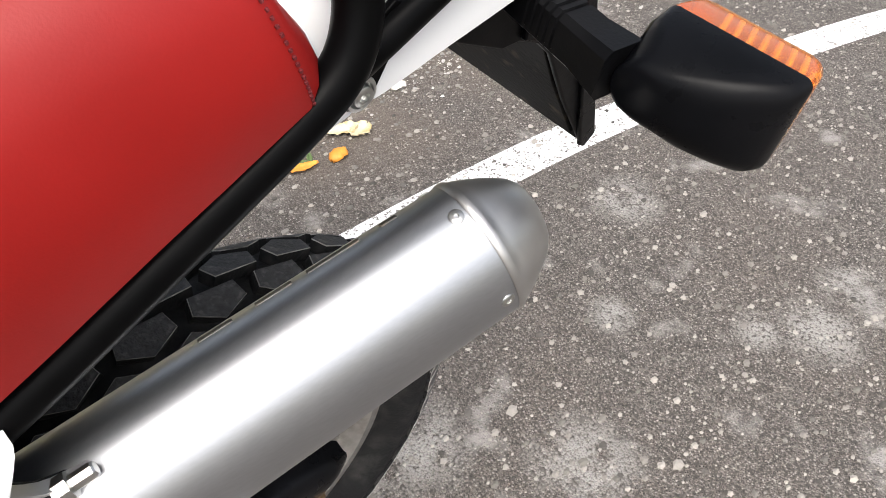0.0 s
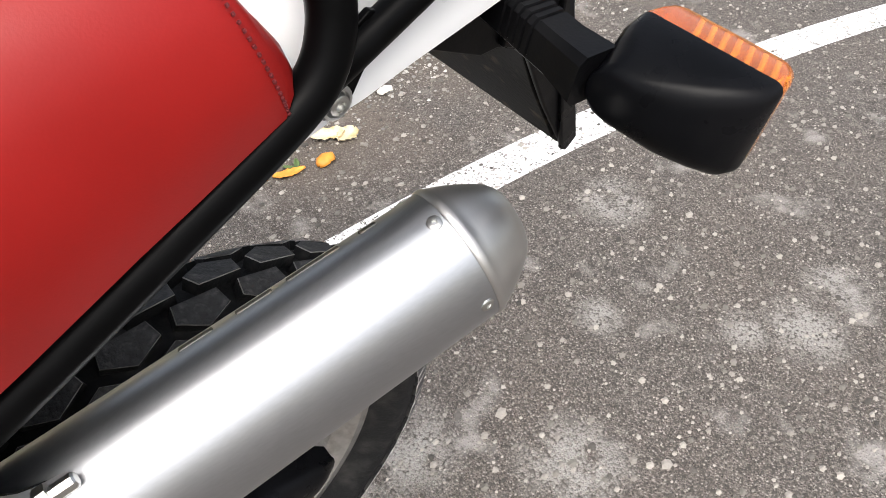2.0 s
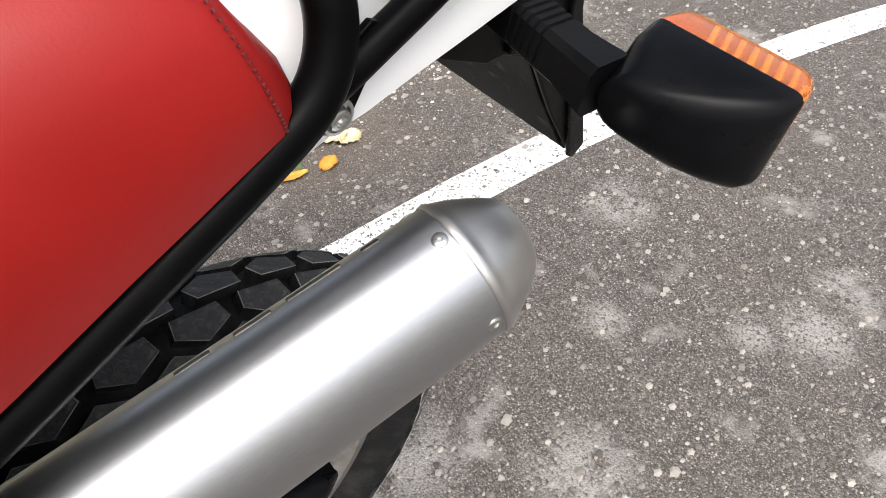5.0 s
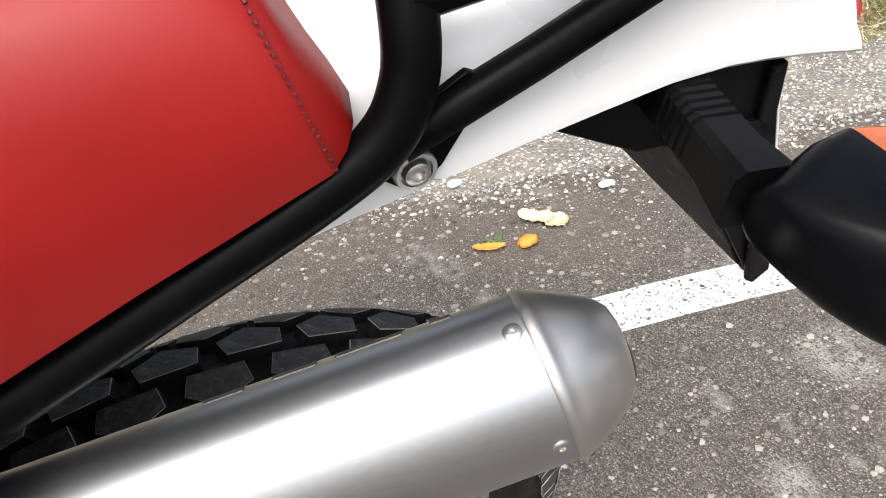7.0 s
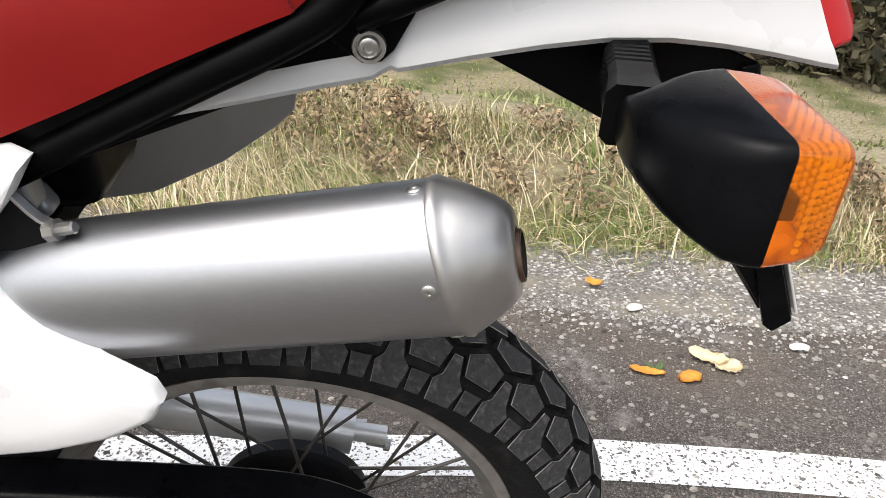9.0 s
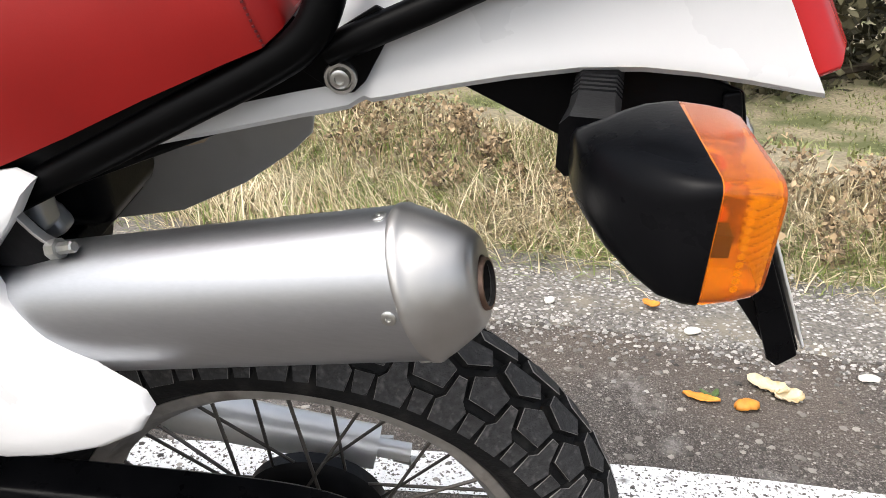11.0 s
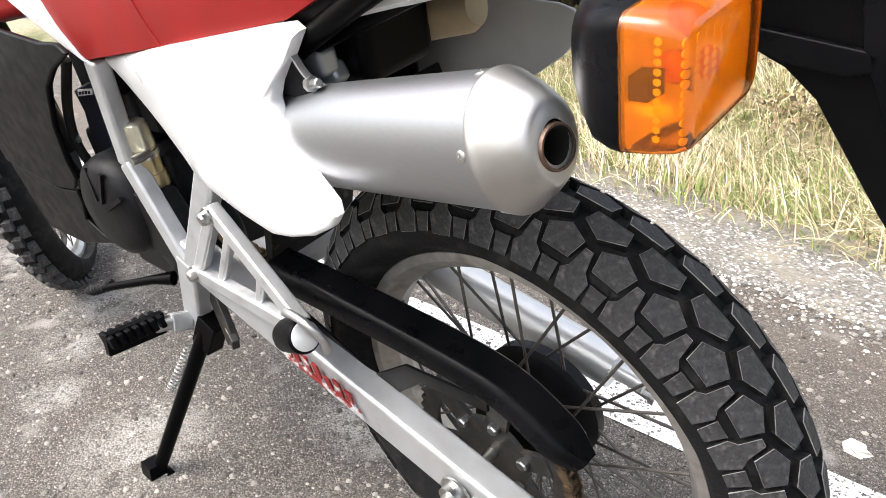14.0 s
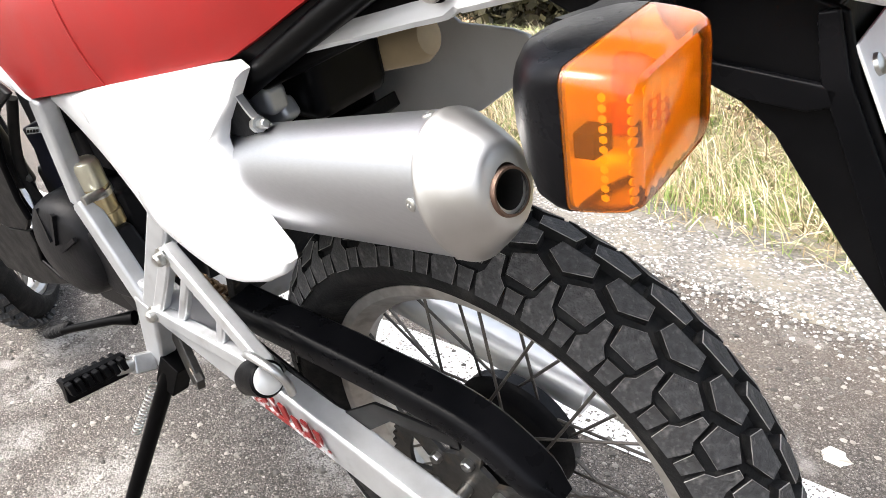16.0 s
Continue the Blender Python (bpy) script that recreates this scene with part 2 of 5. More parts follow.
def asphalt_nodes(m, paint):
    """Worn asphalt of many small stones, with pale dusty patches; paint lays worn white road paint over it."""
    m.use_nodes = True
    n, link = m.node_tree.nodes, m.node_tree.links.new
    b = n["Principled BSDF"]
    geo = n.new("ShaderNodeNewGeometry")

    def tex(kind, scale, **props):
        t = n.new(kind)
        t.inputs["Scale"].default_value = scale
        for key, value in props.items():
            t.inputs[key].default_value = value
        link(geo.outputs["Position"], t.inputs["Vector"])
        return t

    def ramp(fac, a, c, lo=0.0, hi=1.0):
        r = n.new("ShaderNodeMapRange")
        for key, value in (("From Min", a), ("From Max", c), ("To Min", lo), ("To Max", hi)):
            r.inputs[key].default_value = value
        link(fac, r.inputs["Value"])
        return r.outputs[0]

    def mix(fac, a, c):
        x = n.new("ShaderNodeMix")
        x.data_type = "RGBA"
        link(fac, x.inputs["Factor"])
        for sock, v in ((x.inputs["A"], a), (x.inputs["B"], c)):
            if isinstance(v, tuple):
                sock.default_value = (*v, 1)
            else:
                link(v, sock)
        return x.outputs["Result"]

    def times(a, c):
        x = n.new("ShaderNodeMath")
        x.operation = "MULTIPLY"
        link(a, x.inputs[0])
        link(c, x.inputs[1])
        return x.outputs[0]

    stones = tex("ShaderNodeTexVoronoi", 230)
    small = tex("ShaderNodeTexVoronoi", 480)
    wide = tex("ShaderNodeTexNoise", 2.6, Detail=6.0)
    mid = tex("ShaderNodeTexNoise", 26, Detail=6.0)
    patch = tex("ShaderNodeTexNoise", 6.5, Detail=4.0, Roughness=0.45)
    base = mix(ramp(mid.outputs["Fac"], 0.3, 0.7), (0.088, 0.077, 0.067), (0.185, 0.166, 0.147))
    base = mix(ramp(wide.outputs["Fac"], 0.35, 0.7), base, (0.148, 0.127, 0.109))
    sep = n.new("ShaderNodeSeparateColor")
    link(stones.outputs["Color"], sep.inputs[0])
    pick = times(ramp(sep.outputs[0], 0.70, 0.80), ramp(stones.outputs["Distance"], 0.42, 0.30))
    gap = ramp(stones.outputs["Distance"], 0.46, 0.66, 0, 0.6)
    base = mix(gap, base, (0.016, 0.014, 0.012))
    base = mix(pick, base, (0.33, 0.305, 0.275))
    sep2 = n.new("ShaderNodeSeparateColor")
    link(small.outputs["Color"], sep2.inputs[0])
    base = mix(times(ramp(sep2.outputs[1], 0.66, 0.72), ramp(small.outputs["Distance"], 0.48, 0.36)), base, (0.25, 0.228, 0.205))
    base = mix(times(ramp(sep2.outputs[2], 0.55, 0.64), ramp(small.outputs["Distance"], 0.5, 0.35)), base, (0.018, 0.016, 0.014))
    base = mix(times(ramp(patch.outputs["Fac"], 0.60, 0.70, 0, 0.7), ramp(mid.outputs["Fac"], 0.3, 0.55)), base, (0.33, 0.31, 0.29))
    pits = tex("ShaderNodeTexNoise", 85, Detail=5.0, Roughness=0.6)
    base = mix(ramp(pits.outputs["Fac"], 0.56, 0.68, 0, 0.65), base, (0.040, 0.034, 0.029))
    base = mix(ramp(pits.outputs["Fac"], 0.40, 0.30, 0, 0.35), base, (0.40, 0.365, 0.33))
    # chalky stains, and earth washed onto the strip behind the painted line
    stain = None
    for sx, sy, size in STAINS:
        far = n.new("ShaderNodeVectorMath")
        far.operation = "DISTANCE"
        link(geo.outputs["Position"], far.inputs[0])
        far.inputs[1].default_value = (sx, sy, 0)
        spot = ramp(far.outputs["Value"], 1.6 * size, 0.5 * size)
        if stain is None:
            stain = spot
        else:
            top = n.new("ShaderNodeMath")
            top.operation = "MAXIMUM"
            link(stain, top.inputs[0])
            link(spot, top.inputs[1])
            stain = top.outputs[0]
    ragged = tex("ShaderNodeTexNoise", 17, Detail=7.0, Roughness=0.6)
    base = mix(times(times(stain, ramp(ragged.outputs["Fac"], 0.38, 0.52, 0, 0.9)), ramp(stones.outputs["Distance"], 0.9, 0.5)), base, (0.315, 0.30, 0.278))
    xyz = n.new("ShaderNodeSeparateXYZ")
    link(geo.outputs["Position"], xyz.inputs[0])
    base = mix(times(ramp(xyz.outputs["Y"], 0.40, 0.75, 0, 0.6), ramp(wide.outputs["Fac"], 0.3, 0.6)), base, (0.155, 0.122, 0.094))
    if paint:
        speck = tex("ShaderNodeTexNoise", 150, Detail=5.0)
        worn = times(ramp(mid.outputs["Fac"], 0.74, 0.63), ramp(speck.outputs["Fac"], 0.63, 0.57))
        worn = times(worn, ramp(sep.outputs[1], 0.975, 0.95))
        base = mix(worn, base, (0.86, 0.86, 0.85))
    link(base, b.inputs["Base Color"])
    b.inputs["Roughness"].default_value = 0.85
    bump = n.new("ShaderNodeBump")
    bump.inputs["Strength"].default_value, bump.inputs["Distance"].default_value = (0.4 if paint else 0.65), 0.0045
    link(ramp(stones.outputs["Distance"], 0.0, 0.6, 1, 0), bump.inputs["Height"])
    bump2 = n.new("ShaderNodeBump")
    bump2.inputs["Strength"].default_value, bump2.inputs["Distance"].default_value = 0.5, 0.004
    link(mid.outputs["Fac"], bump2.inputs["Height"])
    link(bump.outputs[0], bump2.inputs["Normal"])
    link(bump2.outputs[0], b.inputs["Normal"])
    return m


asphalt_nodes(ASPHALT, False)
ROAD_PAINT = asphalt_nodes(bpy.data.materials.new("worn_road_paint"), True)
VERGE = material("dry_verge_soil", (0.27, 0.23, 0.15), 0.95, 0, 0.35, 40, 0.8, 90, second=(0.10, 0.11, 0.04), second_scale=1.6, second_edge=(0.45, 0.6), coords="Object")
GRAVEL_BED = material("gravel_bed", (0.16, 0.148, 0.13), 0.95, 0, 0.5, 120, 1.0, 150, second=(0.24, 0.215, 0.165), second_scale=6, second_edge=(0.5, 0.7))
PALE_STONE = material("pale_stone", (0.34, 0.325, 0.30), 0.85, 0, 0.35, 30, 0.4, 150)
STONE = material("loose_stone", (0.34, 0.325, 0.30), 0.85, 0, 0.35, 30, 0.4, 150)


def vary_by_island(m, dark, light):
    """Each loose piece in a mesh takes its own shade between two colours."""
    n, link = m.node_tree.nodes, m.node_tree.links.new
    g = n.new("ShaderNodeNewGeometry")
    r = n.new("ShaderNodeValToRGB")
    r.color_ramp.elements[0].color, r.color_ramp.elements[1].color = (*dark, 1), (*light, 1)
    link(g.outputs["Random Per Island"], r.inputs[0])
    link(r.outputs[0], n["Principled BSDF"].inputs["Base Color"])
    return r


vary_by_island(PALE_STONE, (0.09, 0.085, 0.078), (0.56, 0.54, 0.505))
vary_by_island(STONE, (0.045, 0.041, 0.036), (0.40, 0.37, 0.33))

spread = [-900, -300, -100, -40, -18, -9] + [-6 + 0.25 * i for i in range(53)] + [8, 12, 20, 45, 110, 320, 900]
away = [-900, -200, -60, -20, -8, -3, 0.5, 0.9] + [1.1 + 0.16 * i for i in range(24)] + [5.2, 6, 7, 8.5, 10, 13, 18, 30, 80, 250, 900]
ground = tagged(part("ground", grid(spread, away, ground_height), VERGE), "dry grassy verge and field beside the road", "ground", kind="structure")
xs = [-60, -30, -15, -8] + [-4 + 0.1 * i for i in range(81)] + [6, 10, 20, 40, 60]
road_v = []
for x in xs:
    road_v += [(x, -7.0, 0.0), (x, -2.0, 0.0), (x, 0.0, 0.0), (x, road_edge(x) - 0.05, 0.0), (x, road_edge(x), -0.012)]
road_f = [(i * 5 + j, (i + 1) * 5 + j, (i + 1) * 5 + j + 1, i * 5 + j + 1) for i in range(len(xs) - 1) for j in range(4)]
road = tagged(part("road", (road_v, road_f), ASPHALT), "worn grey asphalt with small stones and pale dusty patches", "road", kind="structure")
lx = [-30, -10, -4] + [-2 + 0.1 * i for i in range(61)] + [6, 10]
mark = []
for x in lx:
    yy = line_y(x) if x < 3 else line_y(3) - 0.45 * (x - 3)
    mark += [(x, yy - 0.053 - 0.004 * noise.noise((x * 9, 0, 0)), 0.0025), (x, yy + 0.053 + 0.004 * noise.noise((x * 9, 5, 0)), 0.0025)]
tagged(part("road_marking", (mark, [(2 * i, 2 * i + 2, 2 * i + 3, 2 * i + 1) for i in range(len(lx) - 1)]), ROAD_PAINT), "worn white painted edge line on asphalt", "road marking", kind="structure")
gx = [-12, -6] + [-4 + 0.1 * i for i in range(81)] + [6, 12]
bed = []
for x in gx:
    e = road_edge(x)
    for k, dz in ((-0.09, 0.0015), (0.02, 0.006), (0.16, 0.004), (0.30, 0.0)):
        bed.append((x, e + k + 0.03 * noise.noise((x * 4, k * 9, 2)), dz + (max(0.0, ground_height(x, e + k) + 0.012) if k > 0.2 else 0)))
tagged(part("gravel_shoulder", (bed, [(i * 4 + j, (i + 1) * 4 + j, (i + 1) * 4 + j + 1, i * 4 + j + 1) for i in range(len(gx) - 1) for j in range(3)]), GRAVEL_BED), "loose grey gravel along the road edge", "gravel", kind="structure")


def stones(count, place, low, high, seed):
    """Many loose stones in one mesh: lumpy flattened eight-sided pebbles."""
    rng = np.random.default_rng(seed)
    v, f = [], []
    for _ in range(count):
        x, y, z = place(rng)
        s = low + (high - low) * rng.random() ** 3
        turn = rng.random() * 6.28
        base = len(v)
        lump = 1 + 0.35 * (rng.random(11) - 0.5)
        v.append((x, y, z + s * 0.62 * lump[10]))
        for ring, (rr, zz) in enumerate(((0.75, 0.45), (1.0, 0.0))):
            for k in range(5):
                a = turn + 1.2566 * k + ring * 0.5
                q = s * rr * lump[ring * 5 + k]
                v.append((x + q * math.cos(a), y + q * math.sin(a) * 0.8, z + s * zz * lump[k] - 0.0008))
        f += [(base, base + 1 + k, base + 1 + (k + 1) % 5) for k in range(5)]
        for k in range(5):
            a, b2, c, d = base + 1 + k, base + 1 + (k + 1) % 5, base + 6 + (k + 1) % 5, base + 6 + k
            f += [(a, d, c), (a, c, b2)]
    return v, f


def quick(name, geo, mat, flat=False):
    me = bpy.data.meshes.new(name)
    me.from_pydata(geo[0], [], geo[1])
    if not flat:
        me.polygons.foreach_set("use_smooth", [True] * len(me.polygons))
    me.materials.append(mat)
    return new(name, me)


def on_gravel(rng):
    x = -2.6 + 6.2 * rng.random()
    k = rng.normal(0.06, 0.11)
    return x, road_edge(x) + k, 0.003


def on_road(rng):
    x = -1.7 + 4.1 * rng.random()
    y = -0.95 + 2.05 * rng.random()
    return x, min(y, road_edge(x)), 0.0


tagged(quick("loose_gravel", stones(62000, on_gravel, 0.0019, 0.0082, 5), PALE_STONE, True), "small grey and white stones along the road edge", "gravel", kind="stuff")
tagged(quick("scattered_grit", join(stones(26000, on_road, 0.0012, 0.0048, 6), stones(13000, on_road, 0.0025, 0.0095, 8), stones(700, on_road, 0.0048, 0.0125, 9)), STONE, True), "pale grit and chips lying on the asphalt", "grit", kind="stuff")

GRASS = material("grass_blade", (0.4, 0.35, 0.15), 0.7, 0, 0.1, 20)
gr = vary_by_island(GRASS, (0.19, 0.145, 0.075), (0.88, 0.78, 0.55))
gr.color_ramp.elements.new(0.45).color = (0.52, 0.43, 0.26, 1)
GREEN_GRASS = material("green_blade", (0.1, 0.16, 0.04), 0.7, 0, 0.1, 20)
vary_by_island(GREEN_GRASS, (0.11, 0.17, 0.035), (0.30, 0.37, 0.10))


def clump(x, y, k=2.3, o=0.0):
    return 0.5 + 0.5 * noise.noise((x * k, y * k, o))


def verge_fade(x, y):
    return max(0.0, min(1.0, (y - road_edge(x) - 0.12) / 0.25)) * max(0.0, min(1.0, (crest(x) + 0.1 - y) / 0.2))


def blades(count, seed, xr, yr, length, keep, width=0.0021, low=0.1):
    """Bent grass blades, three segments each, in one mesh."""
    rng = np.random.default_rng(seed)
    v, f = [], []
    while count > 0:
        count -= 1
        x, y = xr[0] + (xr[1] - xr[0]) * rng.random(), yr[0] + (yr[1] - yr[0]) * rng.random()
        if rng.random() > keep(x, y):
            continue
        z = ground_height(x, y)
        a, s = (rng.random() * 6.28 if rng.random() < 0.45 else 6.28 * clump(x, y, 1.6, 33.0) + 1.3 * (rng.random() - 0.5)), length * (0.35 + 0.85 * rng.random()) * (0.55 + 0.9 * clump(x, y, 3.1, 4.0))
        lean, droop = low + 1.35 * rng.random(), 0.05 + 0.85 * rng.random() ** 1.5
        w = width * (0.6 + 0.8 * rng.random())
        dx, dy = math.cos(a), math.sin(a)
        px, py = -dy * w, dx * w
        base = len(v)
        cx, cy, cz, ang = x, y, z, lean
        for k in range(4):
            ww = 1 - k / 3.3
            v += [(cx - px * ww, cy - py * ww, cz), (cx + px * ww, cy + py * ww, cz)]
            step = s / 3
            cx += dx * math.sin(ang) * step
            cy += dy * math.sin(ang) * step
            cz = max(z, cz + math.cos(ang) * step)
            ang += droop
        f += [(base + 2 * k, base + 2 * k + 1, base + 2 * k + 3, base + 2 * k + 2) for k in range(3)]
    return v, f


FIELD_GRASS = material("pale_field_blade", (0.3, 0.33, 0.12), 0.7, 0, 0.1, 20)
vary_by_island(FIELD_GRASS, (0.15, 0.175, 0.06), (0.34, 0.36, 0.15))
BROWN_GRASS = material("dead_brown_blade", (0.2, 0.14, 0.07), 0.8, 0, 0.1, 20)
vary_by_island(BROWN_GRASS, (0.06, 0.042, 0.022), (0.42, 0.31, 0.165))
tagged(quick("dry_grass", blades(70000, 11, (-2.6, 3.6), (1.1, 3.1), 0.15, lambda x, y: verge_fade(x, y) * max(0.08, 1.7 * clump(x, y, 2.3) - 0.25), 0.0026), GRASS), "long straw-coloured dry grass on the verge", "grass", kind="stuff")
tagged(quick("dead_grass", blades(42000, 14, (-2.6, 3.6), (1.25, 3.1), 0.19, lambda x, y: verge_fade(x, y) * max(0.10, 1.9 * clump(x, y, 1.9, 21.0) - 0.45), 0.0018, 0.7), BROWN_GRASS), "flattened dead brown grass and stalks", "grass", kind="stuff")
tagged(quick("green_grass", blades(64000, 12, (-2.6, 3.6), (1.1, 2.9), 0.10, lambda x, y: verge_fade(x, y) * max(0.05, 2.7 * clump(x, y, 2.0, 7.0) - 0.80)), GREEN_GRASS), "short green grass among dry stalks", "grass", kind="stuff")
tagged(quick("field_grass", blades(42000, 13, (-7, 8), (1.7, 7.4), 0.05, lambda x, y: 1.0 if y > crest(x) else 0.0, 0.006), FIELD_GRASS), "rough green grass of the field behind", "grass", kind="stuff")

HEDGE = material("hedge_leaf", (0.05, 0.05, 0.025), 0.8, 0, 0.1, 20)
vary_by_island(HEDGE, (0.030, 0.028, 0.016), (0.13, 0.115, 0.06))
WOOD = material("bark", (0.09, 0.07, 0.05), 0.9, 0, 0.3, 20, 0.6, 60)


def leaf_cloud(centres, count, size, seed):
    rng = np.random.default_rng(seed)
    v, f = [], []
    for cx, cy, cz, r in centres:
        for _ in range(count):
            d = rng.normal(size=3)
            d /= np.linalg.norm(d)
            q = r * rng.random() ** 0.4
            x, y, z = cx + d[0] * q, cy + d[1] * q, max(0.0, cz + d[2] * q)
            u = rng.normal(size=3) * size
            w = rng.normal(size=3) * size
            b0 = len(v)
            v += [(x, y, z), (x + u[0], y + u[1], z + u[2]), (x + u[0] + w[0], y + u[1] + w[1], z + u[2] + w[2]), (x + w[0], y + w[1], z + w[2])]
            f.append((b0, b0 + 1, b0 + 2, b0 + 3))
    return v, f


def bush(x, y, tall, seed):
    """A wild shrub: stems and an uneven crown of small leaves."""
    rng = np.random.default_rng(seed)
    root = new("bush")
    root.location = (x, y, ground_height(x, y) - 0.02)
    tagged(root, "dark leafy shrub in the hedge behind the field", "bush", "hedge shrubs")
    heads = [(rng.normal(0, 0.5) * tall * 0.5, rng.normal(0, 0.3) * tall * 0.5, tall * (0.06 + 0.8 * rng.random() ** 1.2), tall * (0.2 + 0.15 * rng.random())) for _ in range(13)]
    stems = [tube([(0, 0, 0), (hx * 0.4, hy * 0.4, hz * 0.5), (hx, hy, hz)], [0.03 * tall, 0.02 * tall, 0.006 * tall], 6) for hx, hy, hz, _ in heads[:5]]
    part("stem", join(*stems), WOOD, root)
    c = quick("crown", leaf_cloud(heads, 520, 0.030 * tall ** 0.5, seed), HEDGE, True)
    c.parent = root


def bramble(seed):
    """Withered leaves and stalks in uneven heaps along the crest of the verge."""
    rng = np.random.default_rng(seed)
    heaps = []
    while len(heaps) < 300:
        x = -2.6 + 6.0 * rng.random()
        y = crest(x) - 0.02 - 0.75 * rng.random() ** 1.4
        if y > road_edge(x) + 0.3 and clump(x, y, 1.5, 51.0) > 0.42:
            heaps.append((x, y, ground_height(x, y) + 0.02 + 0.09 * rng.random(), 0.03 + 0.06 * rng.random()))
    return leaf_cloud(heaps, 60, 0.0075, seed)


DEAD_LEAF = material("withered_leaf", (0.1, 0.06, 0.03), 0.8, 0, 0.1, 20)
vary_by_island(DEAD_LEAF, (0.06, 0.043, 0.025), (0.50, 0.37, 0.22))
tagged(quick("withered_bramble", bramble(61), DEAD_LEAF, True), "withered brown bramble leaves heaped on the verge", "bramble", kind="stuff")

for i in range(17):
    bush(-12 + 1.5 * i + 0.3 * math.sin(i * 7.0), 7.1 - 0.10 * (-12 + 1.5 * i) + 0.3 * math.sin(i * 3.3), 2.3 + 0.5 * math.sin(i * 5.1), 40 + i)


# ---- the motorcycle ----
bike = new("motorcycle")
bike.matrix_world = BIKE
tagged(bike, "red and white trail motorcycle leaning on its side stand", "motorcycle")
AX_Z, TYRE_R, TYRE_W = 0.328, 0.342, 0.063


def wheel_point(cx, cz, radius, phi, angle, up=0.0):
    """A point of a tyre: angle round the wheel, phi round its section."""
    rc = radius - TYRE_W + (TYRE_W + up) * math.cos(phi)
    return cx + rc * math.cos(angle), (TYRE_W + up) * math.sin(phi) * 1.02, cz + rc * math.sin(angle)


def carcass(cx, cz, radius, bead, bead_w, scale=1.0):
    n, rings = 96, []
    section = [(-bead_w, bead)]
    for k in range(-7, 8):
        phi = k / 7 * radians(98)
        section.append((TYRE_W * 0.93 * scale * math.sin(phi) * 1.02, radius - TYRE_W * scale + TYRE_W * 0.82 * scale * math.cos(phi)))
    section.append((bead_w, bead))
    for i in range(n):
        a = 2 * math.pi * i / n
        rings.append([(cx + r * math.cos(a), y, cz + r * math.sin(a)) for y, r in section])
    rings.append(rings[0])
    v, f = loft(rings, False)
    return v, f


def tread_block(shape, height=0.0):
    """A rubber block whose outline is given as (steps along the tread, angle across it)."""
    v, n = [], len(shape)
    cx_, cp_ = sum(s for s, _ in shape) / n, sum(p for _, p in shape) / n
    for up, k in ((-0.014, 1.03), (-0.0009, 0.950), (0.0, 0.925)):
        for s, p in shape:
            ss, pp = cx_ + (s - cx_) * k, cp_ + (p - cp_) * k
            v.append(wheel_point(0, 0, TYRE_R, radians(pp), ss / TYRE_R, up + height))
    f = [tuple(range(2 * n, 3 * n))]
    for r in (0, 1):
        f += [(r * n + i, r * n + (i + 1) % n, (r + 1) * n + (i + 1) % n, (r + 1) * n + i) for i in range(n)]
    return v, f


rear_tyre = part("rear_tyre", carcass(0, AX_Z, TYRE_R, 0.246, 0.030), RUBBER, bike, "black knobbly trail tyre with dusty tread blocks", sharp=60)
PITCHES = 37
STEP = 2 * math.pi * TYRE_R / PITCHES
block_meshes = []
for side in (-1, 1):
    off = 0.0 if side < 0 else 0.5
    kinds = [
        (0.0, [(-0.37, 3.5), (0.33, 3.0), (0.41, 17), (0.02, 28), (-0.42, 18)]),
        (0.5, [(0.0, 24.5), (0.36, 33), (0.30, 52), (-0.26, 53), (-0.37, 34)]),
        (0.0, [(-0.07, 37), (0.09, 37), (0.17, 56), (0.30, 62), (0.24, 82), (-0.26, 82), (-0.31, 62), (-0.16, 55)]),
        (0.5, [(-0.17, 60), (0.18, 60), (0.14, 80), (-0.14, 80)]),
    ]
    for shift, kind in kinds:
        block_meshes.append((part("tread_block", tread_block([((u + shift + off) * STEP, side * p) for u, p in kind]), TREAD_RUBBER, rear_tyre, sharp=25), None))
for ob, _ in list(block_meshes):
    ob.data.materials.append(DUSTY_RUBBER)
    ob.data.materials.append(RUBBER)
    # block sides take the dark rubber: shade in the grooves laid in as colour
    for poly in ob.data.polygons:
        if poly.index > 0:
            poly.material_index = 1 if poly.index > (len(ob.data.polygons) - 1) // 2 else 2
    ob.location = (0, 0, AX_Z)
    for i in range(1, PITCHES):
        c = new("tread_block", ob.data)
        c.parent = rear_tyre
        c.location, c.rotation_euler = (0, 0, AX_Z), (0, -2 * math.pi * i / PITCHES, 0)


def rim(cx, cz, outer, half):
    prof = [(-half, outer), (-half, outer - 0.012), (-half + 0.004, outer - 0.016), (-half + 0.010, outer - 0.020), (-0.010, outer - 0.030), (0.010, outer - 0.030), (half - 0.010, outer - 0.020),
            (half - 0.004, outer - 0.016), (half, outer - 0.012), (half, outer), (half - 0.003, outer + 0.001), (half - 0.006, outer - 0.006), (-half + 0.006, outer - 0.006), (-half + 0.003, outer + 0.001)]
    rings = []
    for i in range(97):
        a = 2 * math.pi * (i % 96) / 96
        rings.append([(cx + r * math.cos(a), y, cz + r * math.sin(a)) for y, r in prof])
    return loft(rings, False)


